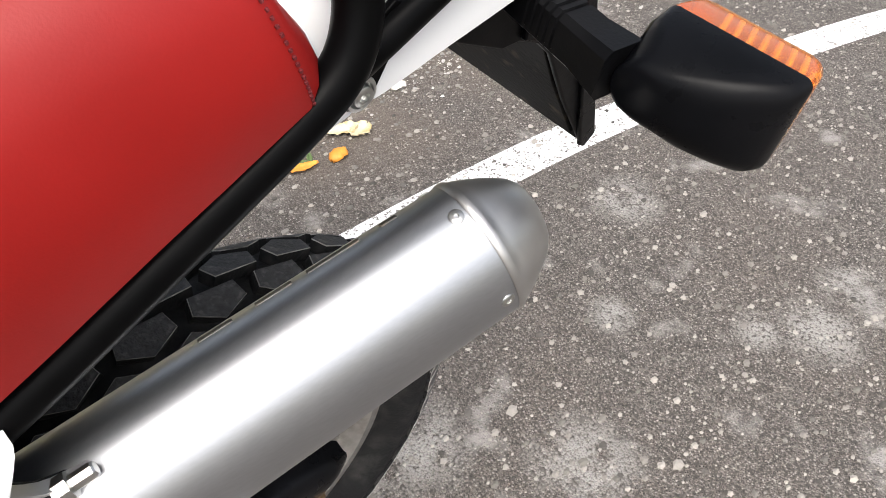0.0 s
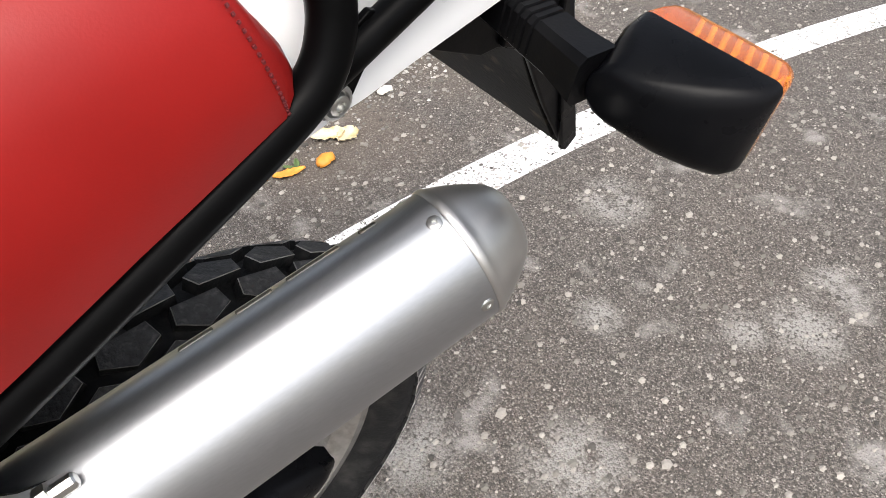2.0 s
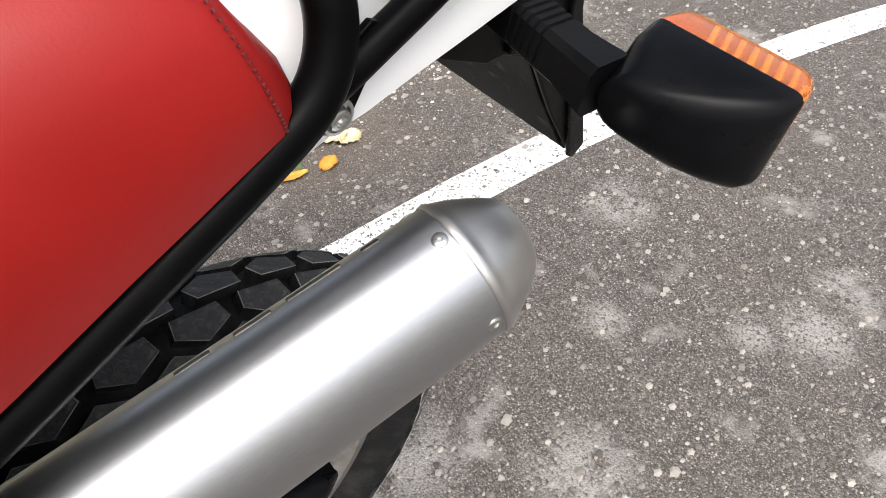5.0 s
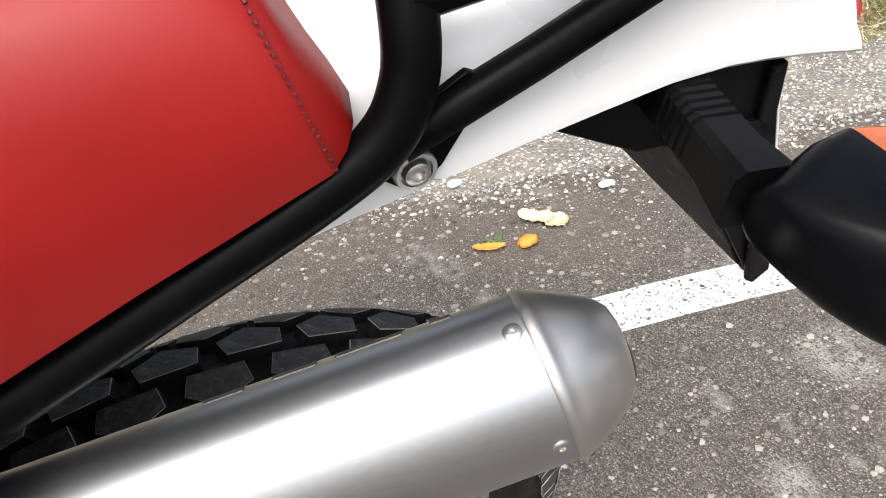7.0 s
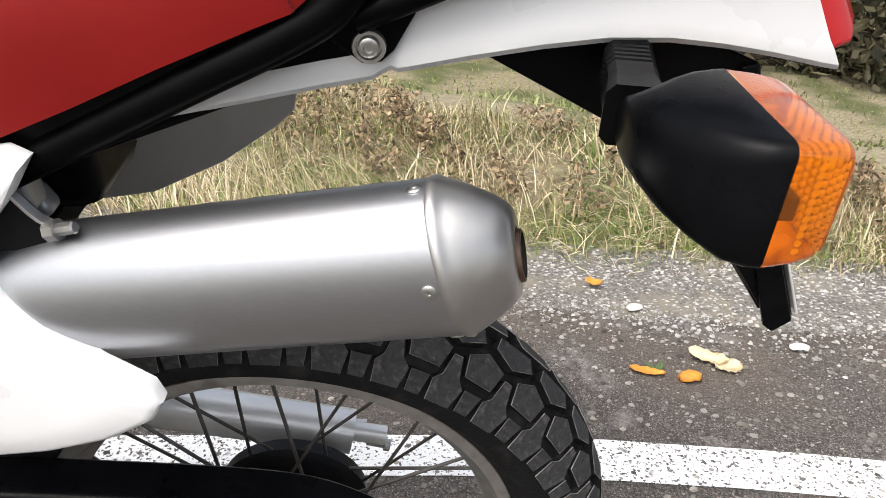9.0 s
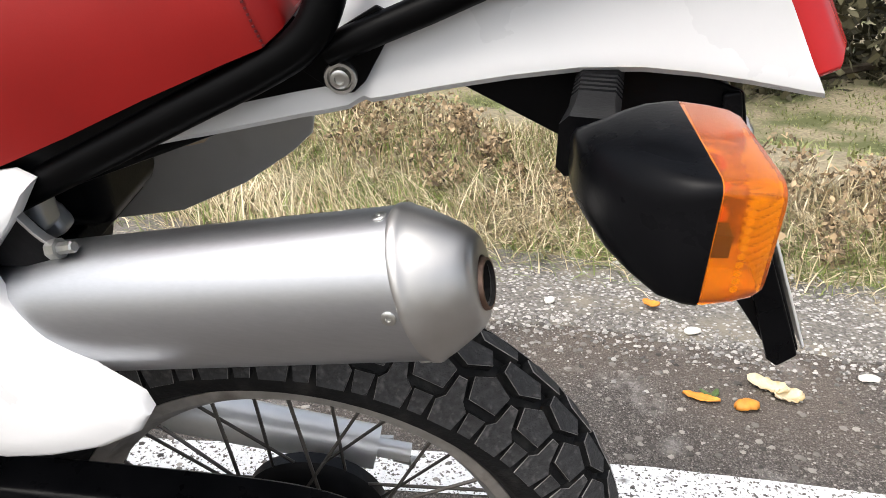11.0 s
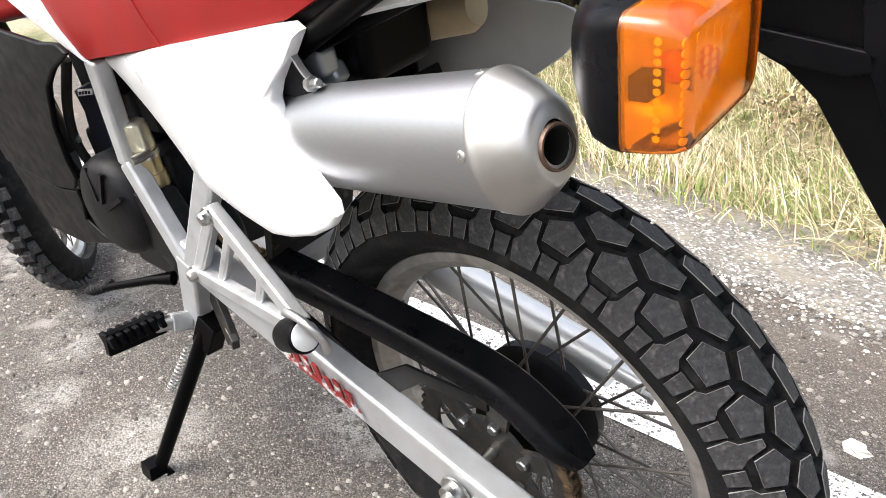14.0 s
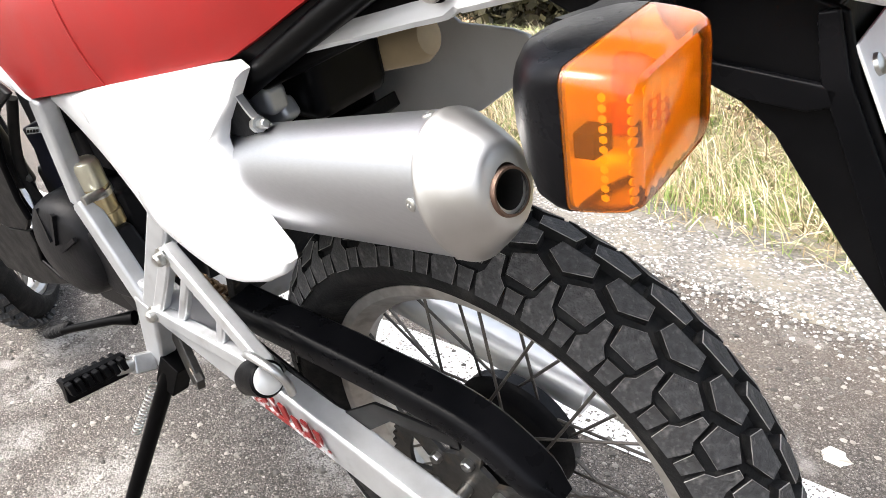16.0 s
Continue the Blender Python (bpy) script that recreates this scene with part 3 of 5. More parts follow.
rear_rim = part("rear_rim", rim(0, AX_Z, 0.245, 0.030), RIM_ALLOY, bike, "worn dull alloy wheel rim", sharp=30)
spoke = None
for i in range(36):
    side = -1 if i % 2 else 1
    a = 2 * math.pi * i / 36
    lean = radians(48) * (1 if (i // 2) % 2 else -1)
    hub_a = a + lean
    p0 = (0.048 * math.cos(hub_a), side * 0.030, AX_Z + 0.048 * math.sin(hub_a))
    p1 = (0.222 * math.cos(a), side * 0.006, AX_Z + 0.222 * math.sin(a))
    part("spoke", tube([p0, p1], 0.0019, 6), SPOKE_STEEL, rear_rim)
rear_hub = part("rear_hub", lathe((0, -0.045, AX_Z), (0, 1, 0), [(0, 0.030), (0.004, 0.052), (0.012, 0.052), (0.014, 0.040), (0.030, 0.040), (0.036, 0.074), (0.042, 0.084), (0.045, 0.078), (0.050, 0.084), (0.053, 0.078), (0.058, 0.084), (0.062, 0.078), (0.068, 0.084), (0.084, 0.082), (0.092, 0.03)], 40), ENGINE_BLACK, bike, "black ribbed brake drum hub")
part("rear_axle", lathe((0, -0.145, AX_Z), (0, 1, 0), [(-0.018, 0.007), (-0.014, 0.0085), (-0.010, 0.0085), (-0.010, 0.015), (0.000, 0.015), (0.000, 0.021), (0.0035, 0.021), (0.0035, 0.008), (0.27, 0.008), (0.27, 0.013), (0.28, 0.013)], 16), ZINC, bike, "zinc axle nut and washer")

# drive sprocket and chain
SPROCKET_Y = -0.072
ring = []
for i in range(47 * 4):
    a = 2 * math.pi * i / (47 * 4)
    r = 0.108 + (0.004 if i % 4 in (0, 1) else -0.002)
    ring.append((r * math.cos(a), AX_Z + r * math.sin(a)))
v, f = [], []
for y in (SPROCKET_Y - 0.003, SPROCKET_Y + 0.003):
    v += [(x, y, z) for x, z in ring]
    v += [(0.085 * math.cos(2 * math.pi * i / 188), y, AX_Z + 0.085 * math.sin(2 * math.pi * i / 188)) for i in range(188)]
for i in range(188):
    j = (i + 1) % 188
    f += [(i, j, 188 + j, 188 + i), (376 + j, 376 + i, 564 + i, 564 + j), (j, i, 376 + i, 376 + j), (188 + i, 188 + j, 564 + j, 564 + i)]
spk = [(v, f)]
arms = []
for k in range(6):
    a = math.pi / 3 * k + 0.3
    arms.append(moved(box((0.045, SPROCKET_Y - 0.003, -0.014), (0.088, SPROCKET_Y + 0.003, 0.014)), Matrix.Translation((0, 0, AX_Z)) @ Matrix.Rotation(-a, 4, "Y")))
carrier = (lathe((0, SPROCKET_Y - 0.003, AX_Z), (0, 1, 0), [(0, 0.025), (0, 0.052), (0.006, 0.052), (0.006, 0.025)], 40))
sprocket = part("sprocket", join(*spk), DARK_STEEL, bike, "oily steel rear sprocket")
part("carrier", carrier, DARK_STEEL, sprocket)
for arm in arms:
    part("arm", arm, DARK_STEEL, sprocket)
for k in range(6):
    a = math.pi / 3 * k + 0.3
    part("bolt", lathe((0.05 * math.cos(a), SPROCKET_Y - 0.012, AX_Z + 0.05 * math.sin(a)), (0, 1, 0), [(0, 0.006), (0.002, 0.0075), (0.009, 0.0075)], 6), ZINC, sprocket, sharp=20)
FRONT_SPROCKET = (-0.56, 0.46)


def chain_path():
    """Points along the chain, evenly spaced: lower run, round the rear sprocket, upper run."""
    (fx, fz), r0, r1 = FRONT_SPROCKET, 0.036, 0.110
    pts = []
    for t in np.linspace(0, 1, 46):
        pts.append((fx + 0.01 + t * (0.02 - fx), fz - r0 + t * (AX_Z - r1 - fz + r0) - 0.012 * math.sin(math.pi * t)))
    for a in np.linspace(-80, 80, 26):
        pts.append((r1 * math.cos(radians(a)), AX_Z + r1 * math.sin(radians(a))))
    for t in np.linspace(0.01, 1, 46):
        pts.append((0.02 + t * (fx - 0.02), AX_Z + r1 + t * (fz + r0 - AX_Z - r1)))
    for a in np.linspace(95, 265, 10):
        pts.append((fx + r0 * math.cos(radians(a)), fz + r0 * math.sin(radians(a))))
    return pts


links = []
cp = chain_path()
for i in range(len(cp)):
    (x0, z0), (x1, z1) = cp[i], cp[(i + 1) % len(cp)]
    d = math.hypot(x1 - x0, z1 - z0)
    if d > 0.05:
        continue
    m = Matrix.Translation(((x0 + x1) / 2, SPROCKET_Y, (z0 + z1) / 2)) @ Matrix.Rotation(-math.atan2(z1 - z0, x1 - x0), 4, "Y")
    wd = 0.0085 if i % 2 else 0.0065
    for s in (-1, 1):
        links.append(moved(box((-d * 0.62, s * wd - 0.001, -0.0062), (d * 0.62, s * wd + 0.001, 0.0062)), m))
    links.append(moved(lathe((-d / 2, -0.009, 0), (0, 1, 0), [(0, 0.004), (0.018, 0.004)], 8), m))
part("chain", join(*links), GREASY, bike, "greasy brown drive chain", sharp=30)

# swingarm
part("swingarm", join(beam((-0.53, -0.108, 0.470), (0.085, -0.122, 0.308), 0.038, 0.064, 0.94),      beam((-0.44, -0.10, 0.445), (-0.40, 0.10, 0.435), 0.05, 0.05)), SILVER, bike, "silver box-section swingarm", bevel=0.006)
part("swingarm_right", join(tube([(-0.50, 0.100, 0.468), (0.060, 0.106, 0.346)], [0.030, 0.027], 18), tube([(0.050, 0.106, 0.349), (0.10, 0.107, 0.338)], 0.012, 12)), BRIGHTENED_ALLOY, bike, "silver round right arm of the swingarm, coloured pale as if brightly lit")
decal = part("swingarm_decal", plate([(-0.285, 0.402), (-0.150, 0.366), (-0.146, 0.357), (-0.281, 0.393)], -0.1402, -0.1375), RED_DECAL, bike, "worn red decal with illegible lettering")
for k in range(7):
    dx = -0.278 + 0.0185 * k
    dz = 0.4025 - 0.0185 * k * 0.264
    tall = (0.022, 0.016, 0.022, 0.022, 0.014, 0.022, 0.019)[k]
    part("bar", plate([(dx, dz), (dx + 0.010, dz - 0.0026), (dx + 0.006, dz - 0.0016 + tall), (dx - 0.004, dz + 0.001 + tall)], -0.1402, -0.1375), RED_DECAL, decal)
for s in (-1, 1):
    part("chain_adjuster", join(box((0.02, s * 0.138 - 0.003, 0.300), (0.075, s * 0.138 + 0.003, 0.330)), lathe((0.075, s * 0.125, 0.306), (1, 0, -0.26), [(0, 0.005), (0.022, 0.005), (0.022, 0.008), (0.030, 0.008)], 8)), ZINC, bike, bevel=0.001)

# chain guard
guard_top = [(-0.33, 0.503), (-0.17, 0.496), (-0.03, 0.486), (0.044, 0.472), (0.096, 0.443), (0.138, 0.408)]
def guard_sections():
    rings = []
    pts = smooth_line([(x, 0, z) for x, z in guard_top], 5)
    for i, q in enumerate(pts):
        d = (pts[min(i + 1, len(pts) - 1)] - pts[max(i - 1, 0)]).normalized()
        nrm = Vector((-d.z, 0, d.x))
        t = i / (len(pts) - 1)
        drop = 0.032 * (1 - 0.3 * t)
        pinch = 1.0 if t < 0.9 else 1.0 - 5.0 * (t - 0.9)
        prof = [(-0.079 + (y + 0.079) * pinch, h * (0.6 + 0.4 * pinch)) for y, h in ((-0.104, -drop), (-0.104, -0.008), (-0.100, -0.001), (-0.094, 0.002), (-0.086, 0.001), (-0.062, 0.003), (-0.057, -0.002), (-0.057, -0.006), (-0.062, -0.001), (-0.095, -0.003), (-0.100, -0.009), (-0.100, -drop))]
        rings.append([q + Vector((0, y, 0)) + nrm * h for y, h in prof])
    return loft(rings)


guard = part("chain_guard", guard_sections(), SATIN_BLACK, bike, "long black plastic chain guard", bevel=0.0015, sharp=35)
part("guard_arm", join(plate([(-0.31, 0.44), (-0.14, 0.372), (-0.12, 0.382), (-0.07, 0.425), (0.03, 0.435), (0.03, 0.452), (-0.09, 0.444), (-0.15, 0.40), (-0.31, 0.465)], -0.103, -0.099)), BLACK_PLASTIC, guard, bevel=0.001)
for x, z in ((-0.135, 0.385), (-0.25, 0.43)):
    part("bolt", lathe((x, -0.116, z), (0, 1, 0), [(0, 0.005), (0.003, 0.008), (0.012, 0.008)], 6), ZINC, guard, sharp=20)

# ---- silencer ----
M_DIR = Vector((1, -0.1521, 0.2407)).normalized()
M_U = M_DIR.cross(Vector((0, 0, 1))).normalized()
M_V = M_U.cross(M_DIR)
M_U, M_V = math.cos(0.1317) * M_U + math.sin(0.1317) * M_V, -math.sin(0.1317) * M_U + math.cos(0.1317) * M_V


def muffler_axis(x):
    return Vector((x, -0.1614 - 0.1521 * (x - 0.1), 0.7896 + 0.2407 * (x - 0.1)))


def oval(c, k, sides=56, ku=1.0, lift=0.0, slant=0.0):
    return [c - M_DIR * (slant * 0.0455 * k * math.sin(a)) + M_U * (0.0375 * k * ku * math.cos(a)) + M_V * (0.0455 * k * math.sin(a) + lift) for a in (2 * math.pi * j / sides for j in range(sides))]


SEAM_X = 0.1555
silencer = part("silencer", loft([oval(muffler_axis(x), k, slant=0.10 if x > 0.1 else 0.0) for x, k in ((-0.20, 0.55), (-0.17, 0.80), (-0.13, 0.95), (-0.10, 1.0), (0.0, 1.0), (0.10, 1.0), (SEAM_X - 0.001, 1.0))]), BRUSHED, bike, "brushed steel oval exhaust silencer", sharp=50)
end_cap = part("end_cap", loft([oval(muffler_axis(x), k, slant=0.10 * max(0.0, 1 - (x - SEAM_X) / 0.030)) for x, k in ((SEAM_X - 0.003, 1.008), (SEAM_X - 0.002, 1.026), (SEAM_X + 0.001, 1.026), (SEAM_X + 0.002, 1.0), (SEAM_X + 0.006, 0.960), (SEAM_X + 0.012, 0.888), (SEAM_X + 0.018, 0.806), (SEAM_X + 0.024, 0.715), (SEAM_X + 0.029, 0.625), (SEAM_X + 0.0315, 0.555), (SEAM_X + 0.0328, 0.48), (SEAM_X + 0.0330, 0.30))], False), CAP_STEEL, silencer, "satin domed end cap with a folded seam", sharp=50)
tip0 = muffler_axis(SEAM_X + 0.0300) - M_V * 0.003
outlet = part("outlet", lathe(tip0, M_DIR, [(-0.004, 0.0168), (0.001, 0.0162), (0.003, 0.0148), (0.0050, 0.0144), (0.0056, 0.0140), (0.0056, 0.0127)], 32, False), BURNT, silencer, "burnt brown outlet pipe")
part("bore", lathe(tip0, M_DIR, [(0.0054, 0.0128), (-0.012, 0.0127), (-0.05, 0.0122), (-0.05, 0.0001)], 24, False), SOOT, silencer)
for ang in (101, 181, 250, 35, 322):
    a = radians(ang)
    c = muffler_axis(SEAM_X - 0.009) - M_DIR * (0.10 * 0.0455 * math.sin(a))
    nrm = (-M_U * math.cos(a) / 0.0375 + M_V * math.sin(a) / 0.0455).normalized()
    q = c - M_U * (0.0375 * math.cos(a)) + M_V * (0.0455 * math.sin(a))
    part("rivet", lathe(q - nrm * 0.001, nrm, [(0, 0.0044), (0.0014, 0.0042), (0.0020, 0.0034), (0.0021, 0.0016), (0.0010, 0.0013), (0.0009, 0.0001)], 16), ZINC, silencer, sharp=35)
for x0, x1 in ((0.012, 0.030), (0.042, 0.062), (0.070, 0.100), (0.112, 0.122)):
    a = radians(62)
    strip = []
    for x in (x0, x1):
        c = muffler_axis(x)
        nrm = (-M_U * math.cos(a) / 0.0375 + M_V * math.sin(a) / 0.0455).normalized()
        q = c - M_U * (0.0375 * math.cos(a)) + M_V * (0.0455 * math.sin(a))
        tang = M_DIR.cross(nrm)
        strip.append([q + nrm * h + tang * w for h, w in ((-0.002, -0.0028), (0.0009, -0.002), (0.0009, 0.002), (-0.002, 0.0028))])
    part("weld_tab", loft(strip), DARK_STEEL, silencer, bevel=0.0008)
part("hanger", join(plate([(-0.118, 0.784), (-0.112, 0.822), (-0.102, 0.832), (-0.095, 0.828), (-0.078, 0.804), (-0.066, 0.7975), (-0.068, 0.785)], -0.145, -0.137)), ENGINE_BLACK, silencer, "dark steel hanger bracket", bevel=0.0015)
strap_line = smooth_line([(-0.104, 0, 0.8330), (-0.095, 0, 0.8290), (-0.079, 0, 0.8060), (-0.060, 0, 0.7985)], 4)
part("strap_edge", loft([[(q.x, -0.1475, q.z), (q.x, -0.1405, q.z), (q.x + 0.0016, -0.1405, q.z + 0.0014), (q.x + 0.0016, -0.1475, q.z + 0.0014)] for q in strap_line]), ALLOY, silencer, "bright folded edge of the hanger", bevel=0.0004)
part("bolt", lathe((-0.068, -0.147, 0.8015), (0.9, -0.15, 0.25), [(-0.007, 0.0045), (-0.007, 0.0066), (0.0, 0.0066), (0.0, 0.0040), (0.010, 0.0040), (0.011, 0.003)], 8), ZINC, silencer, sharp=30)
part("header_pipe", tube([(-0.17, -0.120, 0.725), (-0.26, -0.095, 0.70), (-0.40, -0.06, 0.68), (-0.60, 0.02, 0.66), (-0.78, 0.06, 0.62)], 0.021, 16, 6), BURNT, bike, "burnt exhaust header pipe")

# ---- seat ----
def curve(table, x):
    xs_, ys_ = zip(*table)
    return float(np.interp(x, xs_, ys_))


SEAT_LOW = [(-1.0, 0.90), (-0.75, 0.82), (-0.62, 0.770), (-0.57, 0.757), (-0.26, 0.815), (-0.09, 0.850), (-0.02, 0.884), (0.05, 0.914), (0.070, 0.922), (0.080, 0.930), (0.0845, 0.938)]
SEAT_TOP = [(-1.0, 0.93), (-0.75, 0.90), (-0.50, 0.918), (-0.25, 0.955), (-0.05, 0.992), (0.04, 1.003), (0.065, 0.999), (0.078, 0.990), (0.0845, 0.975)]
SEAT_HALF = [(-1.0, 0.09), (-0.7, 0.115), (-0.45, 0.128), (-0.1, 0.135), (0.04, 0.135), (0.070, 0.134), (0.077, 0.130), (0.082, 0.123), (0.0845, 0.112)]


def seat_ring(x, grow=0.0):
    lo, hi, h = curve(SEAT_LOW, x), curve(SEAT_TOP, x), curve(SEAT_HALF, x) + grow
    ring_ = []
    prof = [(1.0, 0.0), (1.01, 0.18), (1.0, 0.40), (0.965, 0.62), (0.90, 0.80), (0.80, 0.915), (0.66, 0.975), (0.45, 0.995), (0.2, 1.0)]
    rake = 0.024 * max(0.0, min(1.0, (x + 0.06) / 0.12))
    for u, w in prof:
        ring_.append((x - rake * w, -h * u, lo + (hi - lo) * w))
    for u, w in reversed(prof):
        ring_.append((x - rake * w, h * u, lo + (hi - lo) * w))
    return ring_


seat = part("seat", loft([seat_ring(x) for x in (-0.98, -0.85, -0.75, -0.66, -0.6, -0.57, -0.5, -0.4, -0.3, -0.2, -0.1, -0.05, 0.0, 0.03, 0.05, 0.062, 0.070, 0.074, 0.077, 0.080, 0.082, 0.0838, 0.0845)]), RED_VINYL, bike, "red vinyl dual seat with stitched rear seam", sharp=60)
seams = []
rr = seat_ring(0.0715, 0.0006)
line3 = smooth_line([Vector(q) + Vector((0, 0, 0.0004 if 3 < i < 14 else 0)) for i, q in enumerate(rr)], 10)
for i in range(0, len(line3) - 1, 2):
    seams.append(tube([line3[i], line3[i].lerp(line3[i + 1], 0.75)], 0.0008, 6))
part("stitching", join(*seams), STITCH, seat, "dark thread stitching")
cross_seam = [Vector(seat_ring(-0.34 - 0.016 * i, 0.0004)[i]) for i in range(9)]
part("cross_seam", tube(smooth_line(cross_seam, 6), 0.0011, 6), RED_VINYL, seat, "raised welt across the cover")
part("seat_base", loft([[(x, -h, z0), (x, -h, z1), (x, h, z1), (x, h, z0)] for x, h, z0, z1 in ((-0.12, 0.125, 0.815, 0.852), (-0.02, 0.128, 0.855, 0.886), (0.05, 0.126, 0.890, 0.919), (0.082, 0.10, 0.905, 0.930))]), BLACK_PLASTIC, bike, "black seat pan", bevel=0.004)

# ---- grab rail and rack ----
half = [(-0.16, -0.118, 0.793), (-0.083, -0.124, 0.833), (-0.039, -0.126, 0.855), (0.016, -0.127, 0.883), (0.068, -0.127, 0.909), (0.092, -0.126, 0.925), (0.103, -0.122, 0.944), (0.106, -0.114, 0.965), (0.107, -0.097, 0.987), (0.106, -0.06, 0.998)]
part("grab_rail", tube(half + [(0.106, 0, 1.0)] + [(x, -y, z) for x, y, z in reversed(half)], 0.0106, 16, 6), BLACK_PAINT, bike, "black tubular grab rail behind the seat")
for s in (-1, 1):
    part("rack_tube", tube([(0.100, s * 0.119, 0.916), (0.155, s * 0.118, 0.939), (0.206, s * 0.117, 0.962), (0.30, s * 0.108, 0.994)], 0.0085, 12), BLACK_PAINT, bike, "black rack tube")
    part("rack_tube", tube([(0.105, s * 0.114, 0.970), (0.157, s * 0.114, 0.978), (0.32, s * 0.106, 1.004)], 0.0085, 12), BLACK_PAINT, bike, "black rack tube")
    part("rail_bracket", plate([(0.078, 0.910), (0.128, 0.940), (0.140, 0.934), (0.120, 0.899), (0.113, 0.8925), (0.103, 0.8915), (0.096, 0.897)], s * 0.114, s * 0.118), BLACK_PAINT, bike, bevel=0.001)
    part("bolt", lathe((0.107, s * 0.117, 0.902), (0, s, 0), [(0, 0.0092), (0.004, 0.0092), (0.005, 0.0086), (0.005, 0.0070), (0.0022, 0.0067), (0.0022, 0.0058), (0.0065, 0.0054), (0.0072, 0.0043), (0.0072, 0.0028), (0.005, 0.0026), (0.005, 0.0001)], 20), ZINC, bike, "large zinc socket bolt")

# ---- tail section ----
LIP = [(-0.20, 0.815), (-0.06, 0.842), (0.007, 0.857), (0.053, 0.867), (0.0735, 0.872), (0.094, 0.876), (0.112, 0.880), (0.116, 0.886), (0.122, 0.8845), (0.167, 0.894), (0.213, 0.902), (0.251, 0.905), (0.287, 0.903), (0.333, 0.896), (0.369, 0.889)]
TAIL_TOP = [(-0.20, 0.87), (0.0, 0.925), (0.08, 0.950), (0.2, 0.972), (0.30, 0.984), (0.34, 0.986), (0.369, 0.984)]


def tail_shell():
    xs_ = [-0.20, -0.13, -0.06, 0.0, 0.04, 0.08, 0.095, 0.108, 0.114, 0.118, 0.122, 0.13, 0.16, 0.2, 0.235, 0.27, 0.30, 0.33, 0.35, 0.362, 0.371]
    rings = []
    for x in xs_:
        lo, hi = curve(LIP, x), curve(TAIL_TOP, x)
        w = 0.1155 - 0.009 * max(0, (x - 0.2) / 0.17) - 0.003 * max(0.0, min(1.0, (0.124 - x) / 0.010))
        outer = [(-w + 0.012, lo + 0.0), (-w + 0.004, lo), (-w, lo + 0.004), (-w + 0.001, lo + 0.012), (-w + 0.004, lo + 0.017), (-w + 0.007, lo + 0.5 * (hi - lo)), (-w + 0.016, lo + 0.78 * (hi - lo)), (-w + 0.034, lo + 0.93 * (hi - lo)), (-w + 0.062, hi - 0.002), (-0.02, hi)]
        inner = [(-w + 0.012, lo + 0.003), (-w + 0.006, lo + 0.012), (-w + 0.010, lo + 0.5 * (hi - lo)), (-w + 0.020, lo + 0.75 * (hi - lo)), (-w + 0.036, lo + 0.89 * (hi - lo)), (-w + 0.062, hi - 0.007), (-0.02, hi - 0.005)]
        slant = lambda z: x - 0.57 * (z - lo) * max(0.0, min(1.0, (x - 0.20) / 0.14))
        left = [(slant(z), y, z) for y, z in outer]
        right = [(px, -y, z) for px, y, z in reversed(left)]
        il = [(slant(z), y, z) for y, z in inner]
        ir = [(px, -y, z) for px, y, z in il]
        rings.append(left + right + ir + list(reversed(il)))
    return loft(rings)


part("tail_fairing", tail_shell(), WHITE_PLASTIC, bike, "white plastic tail fairing with a rolled lower lip", sharp=38)
part("tail_light", loft([[(x, -w, z0), (x - 0.57 * (z1 - z0), -w * 0.85, z1), (x - 0.57 * (z1 - z0), w * 0.85, z1), (x, w, z0)] for x, w, z0, z1 in ((0.335, 0.096, 0.898, 0.978), (0.368, 0.096, 0.896, 0.978), (0.383, 0.090, 0.900, 0.970), (0.389, 0.074, 0.908, 0.960))]), RED_LENS, bike, "red plastic tail light lens", bevel=0.004)

# inner mudguard and plate holder
HOLDER = [(0.165, 0.892), (0.246, 0.850), (0.262, 0.849), (0.285, 0.838), (0.303, 0.822), (0.319, 0.797), (0.343, 0.760), (0.394, 0.690), (0.408, 0.700), (0.340, 0.856), (0.331, 0.888), (0.30, 0.900), (0.22, 0.908)]
def holder_geo():
    inner = [(0.20, 0.899), (0.246, 0.880), (0.268, 0.868), (0.296, 0.850), (0.315, 0.826), (0.330, 0.800), (0.352, 0.766), (0.396, 0.694)]
    sides = [plate(HOLDER, s * 0.094, s * 0.089) for s in (-1, 1)]
    web = plate([(0.394, 0.690), (0.403, 0.697), (0.334, 0.853), (0.326, 0.888), (0.318, 0.886), (0.326, 0.850)], -0.089, 0.089)
    top = plate([(0.20, 0.897), (0.22, 0.908), (0.30, 0.900), (0.326, 0.888), (0.322, 0.880), (0.298, 0.892), (0.22, 0.899)], -0.089, 0.089)
    return join(*sides, web, top)


holder = part("plate_holder", holder_geo(), BLACK_PLASTIC, bike, "black plastic rear mudguard and plate holder", bevel=0.002)
part("mudguard_liner", plate([(0.10, 0.90), (0.17, 0.888), (0.246, 0.858), (0.30, 0.83), (0.33, 0.78), (0.385, 0.70), (0.390, 0.703), (0.335, 0.79), (0.304, 0.838), (0.25, 0.866), (0.172, 0.896), (0.10, 0.906)], -0.086, 0.086), DIRTY_BLACK, holder, "mud-splashed liner", bevel=0.001)
part("holder_rim", plate([(0.386, 0.694), (0.394, 0.688), (0.406, 0.699), (0.336, 0.857), (0.328, 0.890), (0.318, 0.888), (0.323, 0.856)], -0.0985, -0.0935), SATIN_BLACK, holder, bevel=0.0018)
